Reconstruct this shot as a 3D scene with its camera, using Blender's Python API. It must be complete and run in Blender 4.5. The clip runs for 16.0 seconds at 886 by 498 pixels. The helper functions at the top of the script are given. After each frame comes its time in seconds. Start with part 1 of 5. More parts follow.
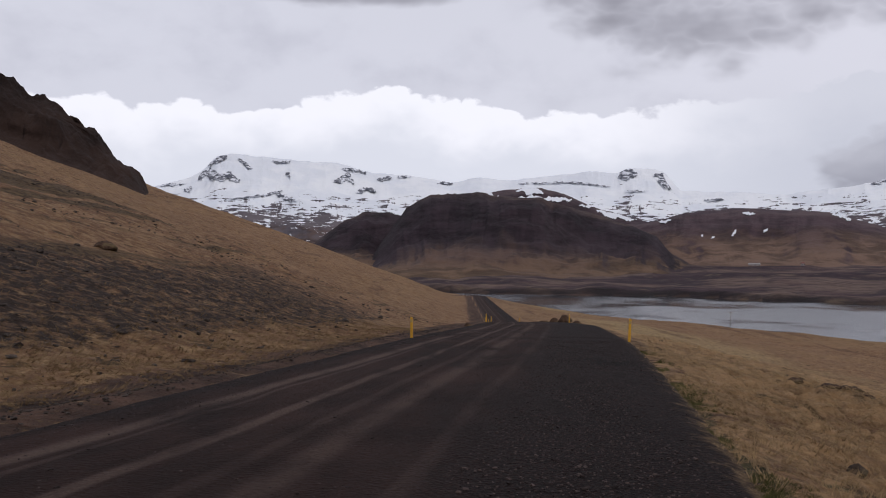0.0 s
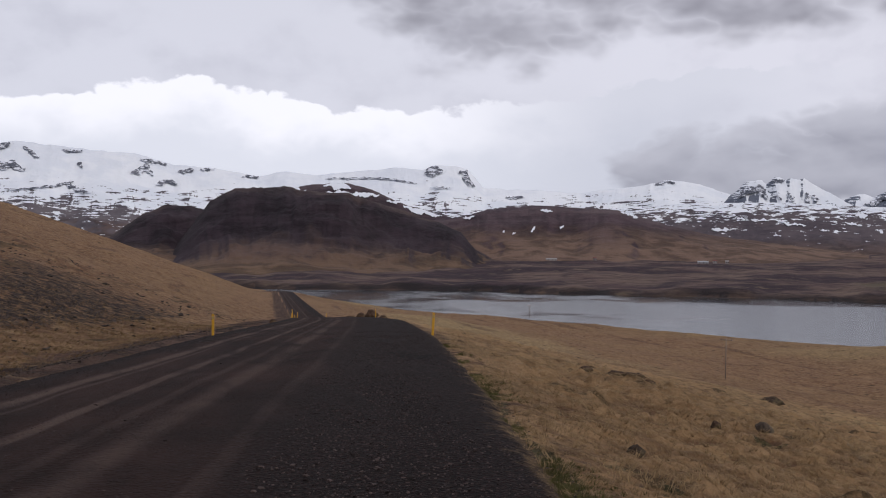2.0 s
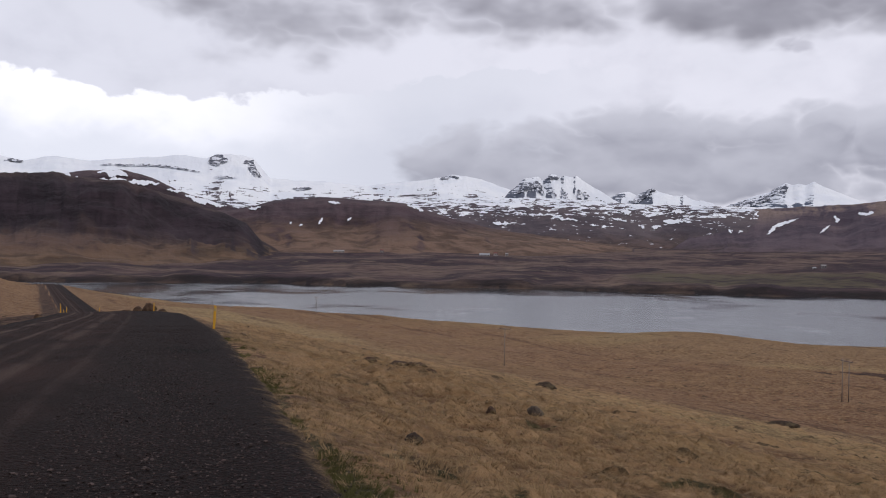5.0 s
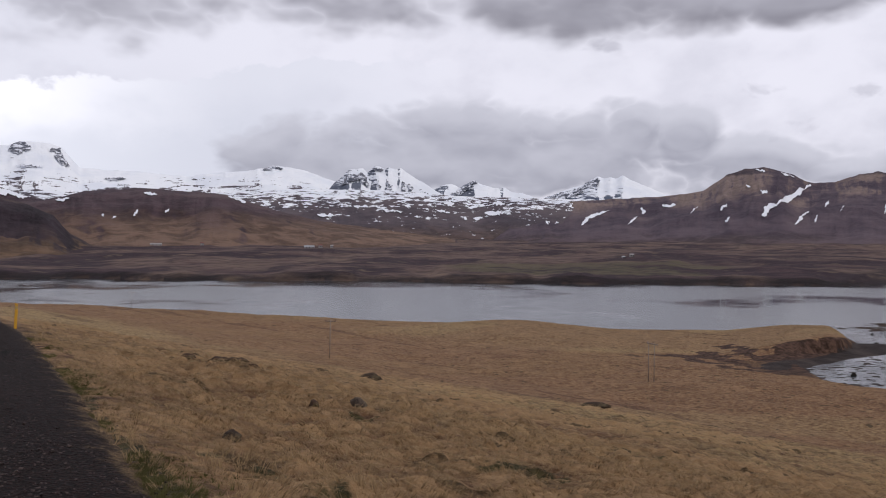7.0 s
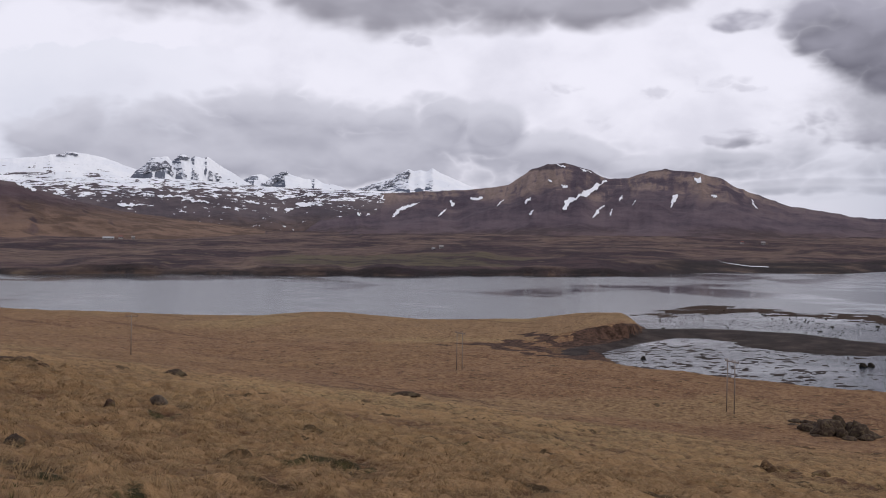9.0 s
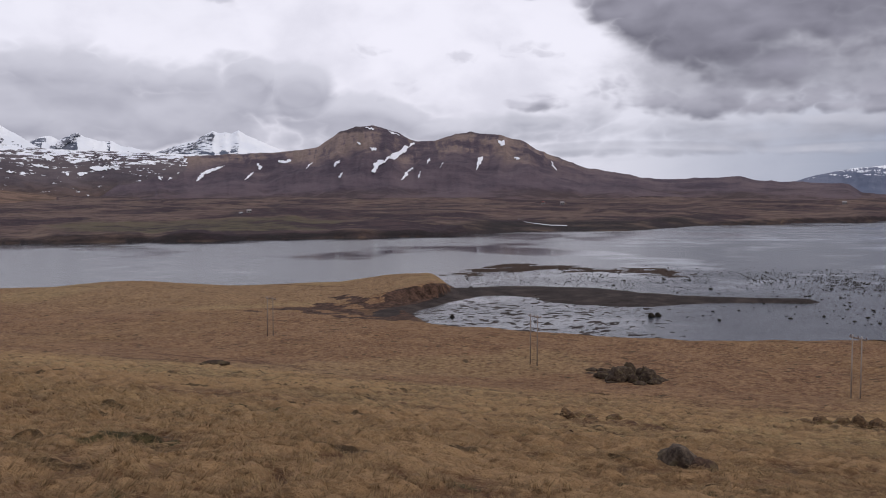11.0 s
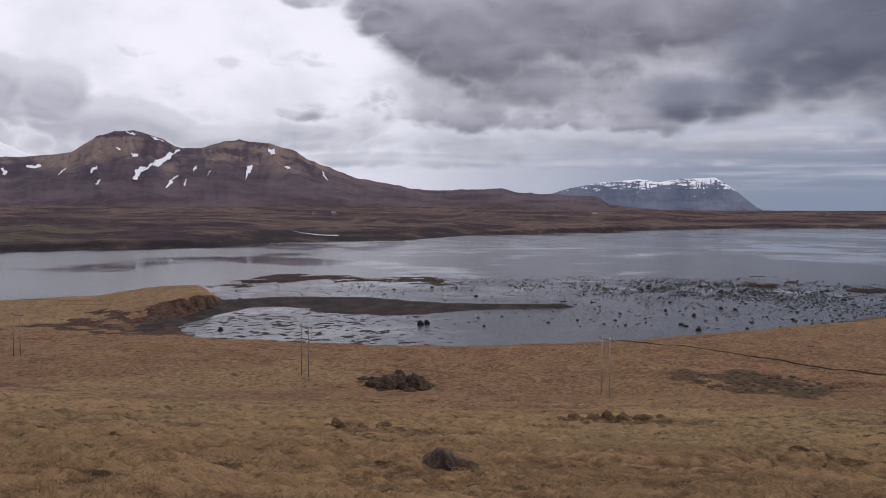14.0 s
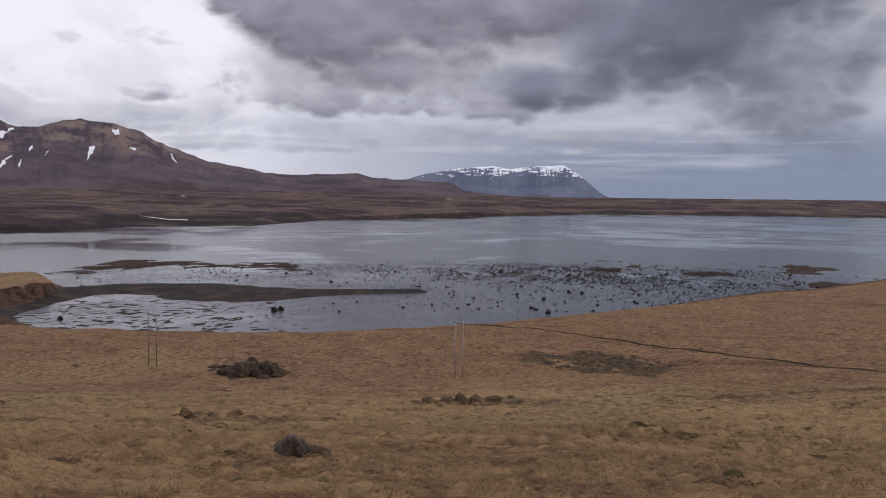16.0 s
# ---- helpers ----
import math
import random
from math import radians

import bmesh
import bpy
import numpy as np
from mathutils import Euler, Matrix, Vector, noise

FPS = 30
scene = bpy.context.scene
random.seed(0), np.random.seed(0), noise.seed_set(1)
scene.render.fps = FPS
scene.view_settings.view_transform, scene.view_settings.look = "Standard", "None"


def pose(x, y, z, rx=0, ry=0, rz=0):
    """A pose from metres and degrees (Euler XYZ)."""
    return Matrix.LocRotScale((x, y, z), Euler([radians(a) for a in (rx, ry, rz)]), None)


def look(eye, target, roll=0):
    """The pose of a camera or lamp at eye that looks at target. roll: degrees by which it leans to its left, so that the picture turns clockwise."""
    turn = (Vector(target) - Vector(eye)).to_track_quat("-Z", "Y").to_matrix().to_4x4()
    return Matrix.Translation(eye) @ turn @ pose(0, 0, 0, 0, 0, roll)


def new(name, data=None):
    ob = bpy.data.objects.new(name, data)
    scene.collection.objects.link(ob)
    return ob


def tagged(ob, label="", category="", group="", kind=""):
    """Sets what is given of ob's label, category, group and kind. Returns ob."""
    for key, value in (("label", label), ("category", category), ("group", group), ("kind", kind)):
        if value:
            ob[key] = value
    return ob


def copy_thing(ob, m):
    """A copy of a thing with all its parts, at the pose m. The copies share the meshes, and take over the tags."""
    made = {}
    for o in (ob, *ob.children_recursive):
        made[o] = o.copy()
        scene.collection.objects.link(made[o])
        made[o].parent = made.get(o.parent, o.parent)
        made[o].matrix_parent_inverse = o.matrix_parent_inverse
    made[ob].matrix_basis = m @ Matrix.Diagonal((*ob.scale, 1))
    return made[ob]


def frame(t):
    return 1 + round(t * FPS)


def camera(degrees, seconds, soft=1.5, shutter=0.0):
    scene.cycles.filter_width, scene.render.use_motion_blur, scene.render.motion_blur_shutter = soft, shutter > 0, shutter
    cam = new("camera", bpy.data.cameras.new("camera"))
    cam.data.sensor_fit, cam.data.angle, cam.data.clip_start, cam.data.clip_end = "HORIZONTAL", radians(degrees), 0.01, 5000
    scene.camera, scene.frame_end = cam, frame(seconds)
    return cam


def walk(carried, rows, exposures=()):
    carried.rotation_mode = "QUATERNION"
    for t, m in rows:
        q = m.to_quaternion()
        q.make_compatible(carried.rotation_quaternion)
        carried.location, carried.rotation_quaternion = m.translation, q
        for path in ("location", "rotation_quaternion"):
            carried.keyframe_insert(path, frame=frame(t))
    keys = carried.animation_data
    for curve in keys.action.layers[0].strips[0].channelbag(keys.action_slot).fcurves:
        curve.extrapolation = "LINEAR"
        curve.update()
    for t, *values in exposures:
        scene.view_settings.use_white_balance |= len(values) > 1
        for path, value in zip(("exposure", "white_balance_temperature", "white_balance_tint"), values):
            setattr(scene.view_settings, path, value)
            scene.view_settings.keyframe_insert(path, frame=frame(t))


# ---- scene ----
# x: right of the road's first view, y: ahead along it, z: up from the fjord's water.
EYE = 32.0
cam = camera(52.19, 16.0, soft=1.0)
# seconds, x, y, three turns in degrees: a hand-held turn at arm's length
EXPOSURES = [(0.0, -0.48, 6200, 12), (3.5, -0.38, 6200, 12), (6.0, -0.30, 6200, 12), (8.0, -0.25, 6280, 13), (12.5, -0.20, 6280, 13), (16.0, -0.19, 6280, 13)]
ROWS = [
    (0.0, -0.000, 0.000, 90.60, -0.50, -0.01),
    (0.5, 0.022, -0.001, 90.70, -0.45, -3.19),
    (1.0, 0.040, -0.002, 90.54, -0.28, -5.76),
    (1.5, 0.061, -0.005, 90.64, -0.36, -8.81),
    (2.0, 0.084, -0.009, 90.40, -0.50, -12.16),
    (2.5, 0.098, -0.012, 90.30, 0.01, -14.26),
    (3.0, 0.115, -0.017, 90.36, -0.33, -16.73),
    (3.5, 0.127, -0.021, 90.35, -0.86, -18.57),
    (6.0, 0.207, -0.058, 89.82, -0.25, -31.14),
    (6.5, 0.223, -0.068, 89.78, -0.20, -33.83),
    (7.0, 0.238, -0.079, 89.62, -0.37, -36.60),
    (7.5, 0.259, -0.095, 89.26, -0.31, -40.29),
    (8.0, 0.273, -0.108, 89.24, -0.46, -43.04),
    (8.5, 0.287, -0.121, 89.02, -0.17, -45.82),
    (9.0, 0.300, -0.135, 89.18, -0.50, -48.49),
    (9.5, 0.312, -0.150, 88.05, -0.79, -51.24),
    (10.0, 0.325, -0.166, 87.07, 0.11, -54.28),
    (10.2, 0.330, -0.174, 86.97, 0.29, -55.68),
    (12.5, 0.369, -0.247, 87.47, -0.33, -67.45),
    (13.0, 0.375, -0.262, 87.79, -0.02, -69.80),
    (13.5, 0.381, -0.277, 87.79, -0.09, -72.16),
    (14.0, 0.386, -0.296, 87.48, -0.17, -74.88),
    (14.5, 0.390, -0.313, 87.06, -0.29, -77.45),
    (15.0, 0.394, -0.329, 86.81, -0.36, -79.82),
    (15.5, 0.396, -0.345, 86.91, -0.38, -82.05),
    (16.0, 0.398, -0.358, 86.61, -0.65, -84.00),
]
walk(cam, [(t, pose(x, y, EYE, rx, ry, rz)) for t, x, y, rx, ry, rz in ROWS], EXPOSURES)

# ---------------------------------------------------------------- node helpers
class Net:
    """A short way to write node trees."""

    def __init__(self, tree):
        self.tree = tree
        tree.nodes.clear()

    def node(self, kind, **inputs):
        n = self.tree.nodes.new(kind)
        for key, value in inputs.items():
            self.plug(n, key.replace("_", " "), value)
        return n

    def plug(self, n, key, value):
        socket = n.inputs[key] if not isinstance(key, int) else n.inputs[key]
        if isinstance(value, bpy.types.NodeSocket):
            self.tree.links.new(value, socket)
        else:
            socket.default_value = value

    def math(self, op, a, b=0.0, c=0.0):
        n = self.tree.nodes.new("ShaderNodeMath")
        n.operation = op
        for i, value in enumerate((a, b, c)):
            self.plug(n, i, value)
        return n.outputs[0]

    def add(self, a, b):
        return self.math("ADD", a, b)

    def sub(self, a, b):
        return self.math("SUBTRACT", a, b)

    def mul(self, a, b):
        return self.math("MULTIPLY", a, b)

    def clamp01(self, a):
        n = self.tree.nodes.new("ShaderNodeClamp")
        self.plug(n, 0, a)
        return n.outputs[0]

    def step(self, x, lo, hi, out_lo=0.0, out_hi=1.0):
        n = self.tree.nodes.new("ShaderNodeMapRange")
        n.interpolation_type = "SMOOTHSTEP"
        for i, value in enumerate((x, lo, hi, out_lo, out_hi)):
            self.plug(n, i, value)
        return n.outputs[0]

    def scaled(self, vector, sx, sy, sz):
        n = self.tree.nodes.new("ShaderNodeVectorMath")
        n.operation = "MULTIPLY"
        self.plug(n, 0, vector)
        n.inputs[1].default_value = (sx, sy, sz)
        return n.outputs[0]

    def moved(self, vector, by):
        n = self.tree.nodes.new("ShaderNodeVectorMath")
        n.operation = "ADD"
        self.plug(n, 0, vector)
        self.plug(n, 1, by)
        return n.outputs[0]

    def noise(self, vector, scale, detail=4.0, rough=0.55, distort=0.0, colour=False):
        n = self.node("ShaderNodeTexNoise", Vector=vector, Scale=scale, Detail=detail, Roughness=rough, Distortion=distort)
        return n.outputs[1 if colour else 0]

    def mix(self, factor, a, b):
        n = self.tree.nodes.new("ShaderNodeMix")
        n.data_type = "RGBA"
        self.plug(n, 0, factor)
        for i, value in ((6, a), (7, b)):
            if isinstance(value, tuple):
                value = (*value[:3], 1.0)
            self.plug(n, i, value)
        return n.outputs[2]

    def attr(self, name):
        n = self.tree.nodes.new("ShaderNodeAttribute")
        n.attribute_name = name
        return n.outputs["Fac"]

    def bump(self, height, distance, strength=1.0, normal=None):
        n = self.node("ShaderNodeBump", Height=height, Distance=distance, Strength=strength)
        if normal is not None:
            self.plug(n, "Normal", normal)
        return n.outputs[0]


# ---------------------------------------------------------------- sky, sun
SUN_BEARING, SUN_HEIGHT = 155.0, 46.0

world = bpy.data.worlds.new("overcast_sky")
scene.world = world
world.use_nodes = True
net = Net(world.node_tree)
ray = net.node("ShaderNodeTexCoord").outputs["Generated"]
part_xyz = net.node("ShaderNodeSeparateXYZ", Vector=ray).outputs
bearing = net.mul(net.math("ARCTAN2", part_xyz[0], part_xyz[1]), 57.2958)
height = net.mul(net.math("ARCSINE", part_xyz[2]), 57.2958)
flat_ray = net.scaled(ray, 1.0, 1.0, 1.6)
swirl = net.scaled(net.noise(flat_ray, 5.0, 3.0, 0.5, colour=True), 0.05, 0.05, 0.05)
blown = net.moved(flat_ray, swirl)
puff = net.noise(blown, 8.0, 7.0, 0.52)
fine = net.noise(blown, 24.0, 5.0, 0.52)
broad = net.noise(flat_ray, 3.2, 4.0, 0.5)
billow = net.math("ABSOLUTE", net.sub(net.noise(flat_ray, 9.0, 3.0, 0.45), 0.5))
curl = net.math("ABSOLUTE", net.sub(net.noise(flat_ray, 30.0, 4.0, 0.5), 0.5))
lump = net.add(net.mul(net.sub(puff, 0.5), 2.0), net.mul(net.sub(fine, 0.5), 0.7))


def blob(b, h, wide, tall):
    """1 in the middle of a patch of sky about bearing b and height h, in degrees, 0 on its rim, less outside."""
    db = net.mul(net.sub(bearing, b), 1.0 / wide)
    dh = net.mul(net.sub(height, h), 1.0 / tall)
    return net.sub(1.0, net.math("SQRT", net.add(net.mul(db, db), net.mul(dh, dh))))


def cloud(patches, ragged=1.0, soft=0.3):
    """0 to 1: the clouds of some patches of sky, with a ragged rim."""
    best = -4.0
    for p in patches:
        best = net.math("MAXIMUM", best, blob(*p))
    return net.step(net.add(best, net.mul(lump, ragged)), -soft, soft)


def hump(b, wide):
    d = net.mul(net.sub(bearing, b), 1.0 / wide)
    return net.math("EXPONENT", net.mul(net.mul(d, d), -1.0))


sky = net.node("ShaderNodeTexSky")
sky.sky_type, sky.sun_disc = "NISHITA", False
sky.sun_elevation, sky.sun_rotation = radians(SUN_HEIGHT), radians(SUN_BEARING)
clear = net.scaled(sky.outputs[0], 0.1, 0.1, 0.1)
# a high thin veil over all, lightest towards the hidden sun
to_sun = net.step(net.math("ABSOLUTE", net.sub(bearing, 50.0)), 5.0, 62.0, 1.0, 0.0)
veil = net.mix(to_sun, (0.98, 0.97, 1.04), (1.06, 1.035, 1.10))
veil = net.mix(net.mul(net.step(puff, 0.45, 0.75), 0.35), veil, (0.56, 0.55, 0.63))
veil = net.mix(net.mul(net.step(broad, 0.45, 0.65), 0.35), veil, (0.95, 0.94, 1.0))
behind = net.step(net.math("ABSOLUTE", net.sub(bearing, 40.0)), 80.0, 140.0)
veil = net.mix(behind, veil, (0.42, 0.43, 0.50))
tone = net.mix(0.95, clear, veil)
# grey-blue layered air over the sea
seaward = net.step(bearing, 58.0, 96.0)
tone = net.mix(net.mul(seaward, net.step(height, 9.0, 2.0)), tone, (0.27, 0.315, 0.41))
layers = net.noise(net.node("ShaderNodeCombineXYZ", X=net.mul(bearing, 0.035), Y=net.mul(height, 0.55), Z=0.0).outputs[0], 1.0, 5.0, 0.55)
tone = net.mix(net.mul(net.mul(seaward, net.step(layers, 0.50, 0.66)), net.mul(net.step(height, 9.5, 6.5), net.step(height, 0.5, 3.0))), tone, (0.62, 0.63, 0.70))
# the bright bank of cumulus that stands on the snowy range
crown = net.add(net.add(8.7, net.mul(hump(-3.5, 4.6), 1.6)), net.mul(net.step(bearing, 15.0, 30.0), 2.2))
bank_top = net.add(crown, net.add(net.mul(billow, 5.0), net.mul(curl, 2.2)))
under = net.sub(bank_top, height)
bank = net.mul(net.step(under, -0.08, 0.22), net.step(net.add(bearing, net.mul(lump, 8.0)), 42.0, 22.0))
inside = net.mix(net.step(net.add(under, net.mul(lump, 2.0)), 0.4, 4.2), (1.32, 1.30, 1.34), (1.02, 1.03, 1.10))
inside = net.mix(net.mul(net.step(bearing, 8.0, 24.0), 0.75), inside, (0.78, 0.79, 0.87))
tone = net.mix(bank, tone, inside)

# heaped clouds: a density field, lit from above by comparing it with the field a little higher up
def heaped(lift, scale, seed):
    at = net.node("ShaderNodeCombineXYZ", X=net.mul(bearing, 0.085), Y=net.mul(net.add(height, lift), 0.155), Z=seed).outputs[0]
    bent = net.moved(at, net.scaled(net.noise(at, 1.6 * scale, 2.0, 0.5, colour=True), 0.13, 0.13, 0.0))
    soft_part = net.sub(net.noise(bent, scale, 4.0, 0.42), 0.5)
    knobs = net.math("ABSOLUTE", net.sub(net.noise(bent, 2.4 * scale, 3.0, 0.45), 0.5))
    return net.mul(soft_part, 2.1), net.mul(net.sub(knobs, 0.10), 2.2)


def patches_at(patches, lift):
    best = -3.0
    for b, h, wide, tall in patches:
        best = net.math("MAXIMUM", best, blob(b, h - lift, wide * 1.15, tall * 1.15))
    return net.math("MINIMUM", best, 0.42)


def heap_layer(under, patches, dark, light, scale, seed, ragged=0.75, soft=0.16, lift=0.7, most=1.0):
    soft_here, knobs_here = heaped(0.0, scale, seed)
    soft_above, knobs_above = heaped(lift, scale, seed)
    form = net.add(patches_at(patches, 0.0), net.mul(soft_here, ragged))
    above = net.add(patches_at(patches, lift), net.mul(soft_above, ragged))
    here = net.add(form, net.mul(knobs_here, ragged))
    lit = net.add(net.sub(form, above), net.mul(net.sub(knobs_here, knobs_above), 0.35 * ragged))
    lit = net.step(lit, -0.40, 0.50)
    lit = net.mul(lit, net.step(here, 1.2, 0.2, 0.6, 1.0))
    return net.mix(net.mul(net.step(here, -soft * 0.4, soft * 1.6), most), under, net.mix(lit, dark, light))


# low grey heaps between the snowy range and the brown mountain
tone = heap_layer(tone, ((31, 5.6, 9, 2.5), (38, 6.2, 7, 2.3), (45, 6.0, 6, 2.6), (48.3, 7.4, 1.9, 1.5), (51.6, 6.9, 2.0, 1.7), (55, 4.8, 5, 1.8), (61, 4.2, 4, 0.9), (49.5, 4.4, 4.5, 1.8), (40.5, 4.2, 5, 1.4), (52.3, 4.2, 2.8, 2.2)),
                  (0.41, 0.41, 0.475), (0.76, 0.755, 0.82), 1.5, 3.1, 0.65, 0.22, 0.8, 0.95)
# rows of lighter heaps below the dark ones, over the sea
tone = heap_layer(tone, ((66, 4.4, 5, 1.0), (80, 4.2, 9, 0.9), (94, 4.0, 9, 0.7), (72, 3.1, 8, 0.5), (88, 2.9, 9, 0.4)), (0.36, 0.37, 0.43), (0.66, 0.66, 0.72), 1.6, 9.4, 1.0, 0.40, 0.45, 0.88)
tone = heap_layer(tone, ((72.6, 6.5, 3.6, 1.2), (80, 6.1, 6, 1.0), (87, 5.8, 6, 0.9), (66, 6.0, 2.6, 0.6)), (0.26, 0.26, 0.31), (0.62, 0.61, 0.68), 1.5, 5.7, 1.15, 0.24, 0.6, 0.95)
grey_roof = net.mul(net.step(net.add(bearing, net.mul(lump, 6.0)), 68.0, 76.0), net.step(net.add(height, net.mul(lump, 1.5)), 4.6, 7.4))
tone = net.mix(net.mul(grey_roof, 0.85), tone, net.mix(net.step(puff, 0.38, 0.66), (0.27, 0.27, 0.32), (0.56, 0.555, 0.61)))
# small torn scraps in the bright gap
tone = heap_layer(tone, ((61.5, 8.7, 0.9, 0.35), (65.5, 9.4, 1.2, 0.4), (58.3, 7.4, 0.7, 0.4), (56.6, 6.5, 0.35, 0.5), (56.0, 9.2, 1.0, 0.3), (46.5, 12.2, 0.8, 0.3)), (0.50, 0.49, 0.56), (0.66, 0.65, 0.72), 3.0, 2.2, 2.2, 0.6, 0.3, 0.45)
# dark heavy clouds high up
tone = heap_layer(tone, ((-6, 16.6, 8, 1.0), (18, 15.4, 11, 3.3), (28, 15.4, 9, 2.4), (47, 15.2, 9, 2.4), (58, 14.9, 7, 1.7)), (0.245, 0.235, 0.275), (0.58, 0.57, 0.63), 1.0, 7.3, 0.70, 0.34, 1.2, 0.92)
tone = heap_layer(tone, ((66.5, 12.8, 2.4, 0.7), (71.5, 12.4, 3.2, 1.8), (75.5, 10.8, 5, 3.0), (82, 10.6, 7, 4.2), (88, 13.5, 6, 5.0)), (0.170, 0.166, 0.205), (0.46, 0.45, 0.52), 1.3, 1.4, 0.80, 0.26, 1.2, 0.98)
tone = heap_layer(tone, ((97, 8.8, 5.2, 3.4), (101, 11.5, 8, 5.2), (106, 9.2, 12, 5.6), (116, 10, 10, 6), (130, 12, 12, 7), (91.5, 6.6, 5, 1.4)), (0.100, 0.108, 0.150), (0.270, 0.285, 0.355), 1.1, 12.6, 0.62, 0.36, 1.4, 0.98)
net.node("ShaderNodeOutputWorld", Surface=net.node("ShaderNodeBackground", Color=tone, Strength=1.0).outputs[0])

sun = new("sun", bpy.data.lights.new("sun", "SUN"))
sun.data.energy, sun.data.angle, sun.data.color = 1.9, radians(11), (1.0, 0.94, 0.86)
sun_at = Vector((math.sin(radians(SUN_BEARING)), math.cos(radians(SUN_BEARING)), math.tan(radians(SUN_HEIGHT)))) * 2000
sun.matrix_world = look(sun_at, (0, 0, 0))

# ---------------------------------------------------------------- materials
def material(name):
    m = bpy.data.materials.new(name)
    m.use_nodes = True
    return m, Net(m.node_tree)


def finish(net, colour, roughness, normal=None, **more):
    b = net.node("ShaderNodeBsdfPrincipled", Base_Color=colour, Roughness=roughness)
    for key, value in more.items():
        net.plug(b, key.replace("_", " "), value)
    if normal is not None:
        net.plug(b, "Normal", normal)
    net.node("ShaderNodeOutputMaterial", Surface=b.outputs[0])


def rgb(r, g, b):
    return (r, g, b, 1.0)


def ground_material():
    """Withered grass, with bare soil, scree, moss, shore sand and mud where the land has them."""
    m, net = material("moorland")
    place = net.node("ShaderNodeNewGeometry").outputs["Position"]
    big = net.noise(net.scaled(place, 1, 1, 0.2), 0.012, 5, 0.6)
    mid = net.noise(net.scaled(place, 1, 1, 0.3), 0.13, 6, 0.65)
    tuft = net.noise(place, 1.1, 6, 0.7)
    blade = net.noise(net.scaled(place, 1.0, 0.45, 1.0), 14.0, 4, 0.7)
    clump = net.noise(net.scaled(place, 1.0, 1.0, 0.3), 0.42, 5, 0.62)
    wisp = net.noise(net.scaled(place, 0.7, 1.0, 1.0), 4.0, 6, 0.72)
    fibre = net.noise(net.scaled(place, 1.0, 0.6, 1.0), 30.0, 5, 0.75)
    straw = net.mix(net.step(mid, 0.36, 0.66), rgb(0.158, 0.086, 0.043), rgb(0.255, 0.149, 0.074))
    straw = net.mix(net.mul(net.step(big, 0.42, 0.60), 0.35), straw, rgb(0.258, 0.159, 0.078))
    straw = net.mix(net.mul(net.attr("olive"), net.step(clump, 0.30, 0.55, 0.4, 0.9)), straw, rgb(0.345, 0.258, 0.122))
    rust = net.mix(net.step(net.add(net.mul(clump, 0.45), net.add(net.mul(mid, 0.25), net.mul(wisp, 0.30))), 0.42, 0.58), rgb(0.105, 0.047, 0.028), rgb(0.309, 0.178, 0.099))
    straw = net.mix(net.mul(net.math("MAXIMUM", net.attr("rust"), net.mul(net.step(net.noise(place, 0.19, 5, 0.62), 0.54, 0.63), 0.35)), net.step(tuft, 0.25, 0.6)), straw, rust)
    straw = net.mix(net.mul(net.step(clump, 0.52, 0.60), 0.50), straw, rgb(0.113, 0.055, 0.032))
    straw = net.mix(net.mul(net.step(wisp, 0.51, 0.62), 0.50), straw, rgb(0.073, 0.036, 0.021))
    straw = net.mix(net.mul(net.step(fibre, 0.50, 0.64), 0.40), straw, rgb(0.084, 0.046, 0.027))
    straw = net.mix(net.mul(net.step(blade, 0.50, 0.75), 0.45), straw, rgb(0.350, 0.233, 0.130))
    straw = net.mix(net.mul(net.step(tuft, 0.50, 0.60), 0.55), straw, rgb(0.075, 0.037, 0.021))
    straw = net.mix(net.mul(net.step(tuft, 0.49, 0.36), 0.50), straw, rgb(0.386, 0.265, 0.138))
    # tussock relief is shaded into the straw: pale crowns, dark creases
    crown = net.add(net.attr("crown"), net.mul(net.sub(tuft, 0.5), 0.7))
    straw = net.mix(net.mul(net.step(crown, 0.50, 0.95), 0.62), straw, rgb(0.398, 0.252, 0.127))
    crease_shade = net.mix(net.step(tuft, 0.38, 0.62), rgb(0.034, 0.019, 0.012), rgb(0.090, 0.052, 0.030))
    colour = net.mix(net.mul(net.step(crown, 0.42, 0.14), 0.65), straw, crease_shade)
    glow = net.noise(net.scaled(place, 1.0, 1.0, 0.4), 2.6, 7, 0.70)
    colour = net.mix(net.mul(net.step(glow, 0.52, 0.66), 0.45), colour, rgb(0.414, 0.263, 0.133))
    terrace = net.noise(net.moved(net.scaled(place, 0.11, 0.010, 0.0), net.scaled(net.noise(place, 0.02, 3, 0.5, colour=True), 0.9, 0.9, 0.0)), 1.0, 4, 0.55)
    colour = net.mix(net.mul(net.step(terrace, 0.58, 0.66), net.step(tuft, 0.35, 0.6, 0.25, 0.75)), colour, rgb(0.076, 0.037, 0.023))
    pit = net.noise(net.scaled(place, 1.0, 0.75, 0.3), 0.62, 6, 0.60)
    colour = net.mix(net.mul(net.step(pit, 0.600, 0.650), 0.8), colour, net.mix(net.step(tuft, 0.4, 0.6), rgb(0.021, 0.014, 0.008), rgb(0.059, 0.041, 0.019)))
    brush = net.noise(net.scaled(place, 1.0, 0.6, 1.0), 1.7, 8, 0.72)
    ling = net.mix(net.step(brush, 0.40, 0.62), rgb(0.046, 0.028, 0.015), rgb(0.125, 0.082, 0.042))
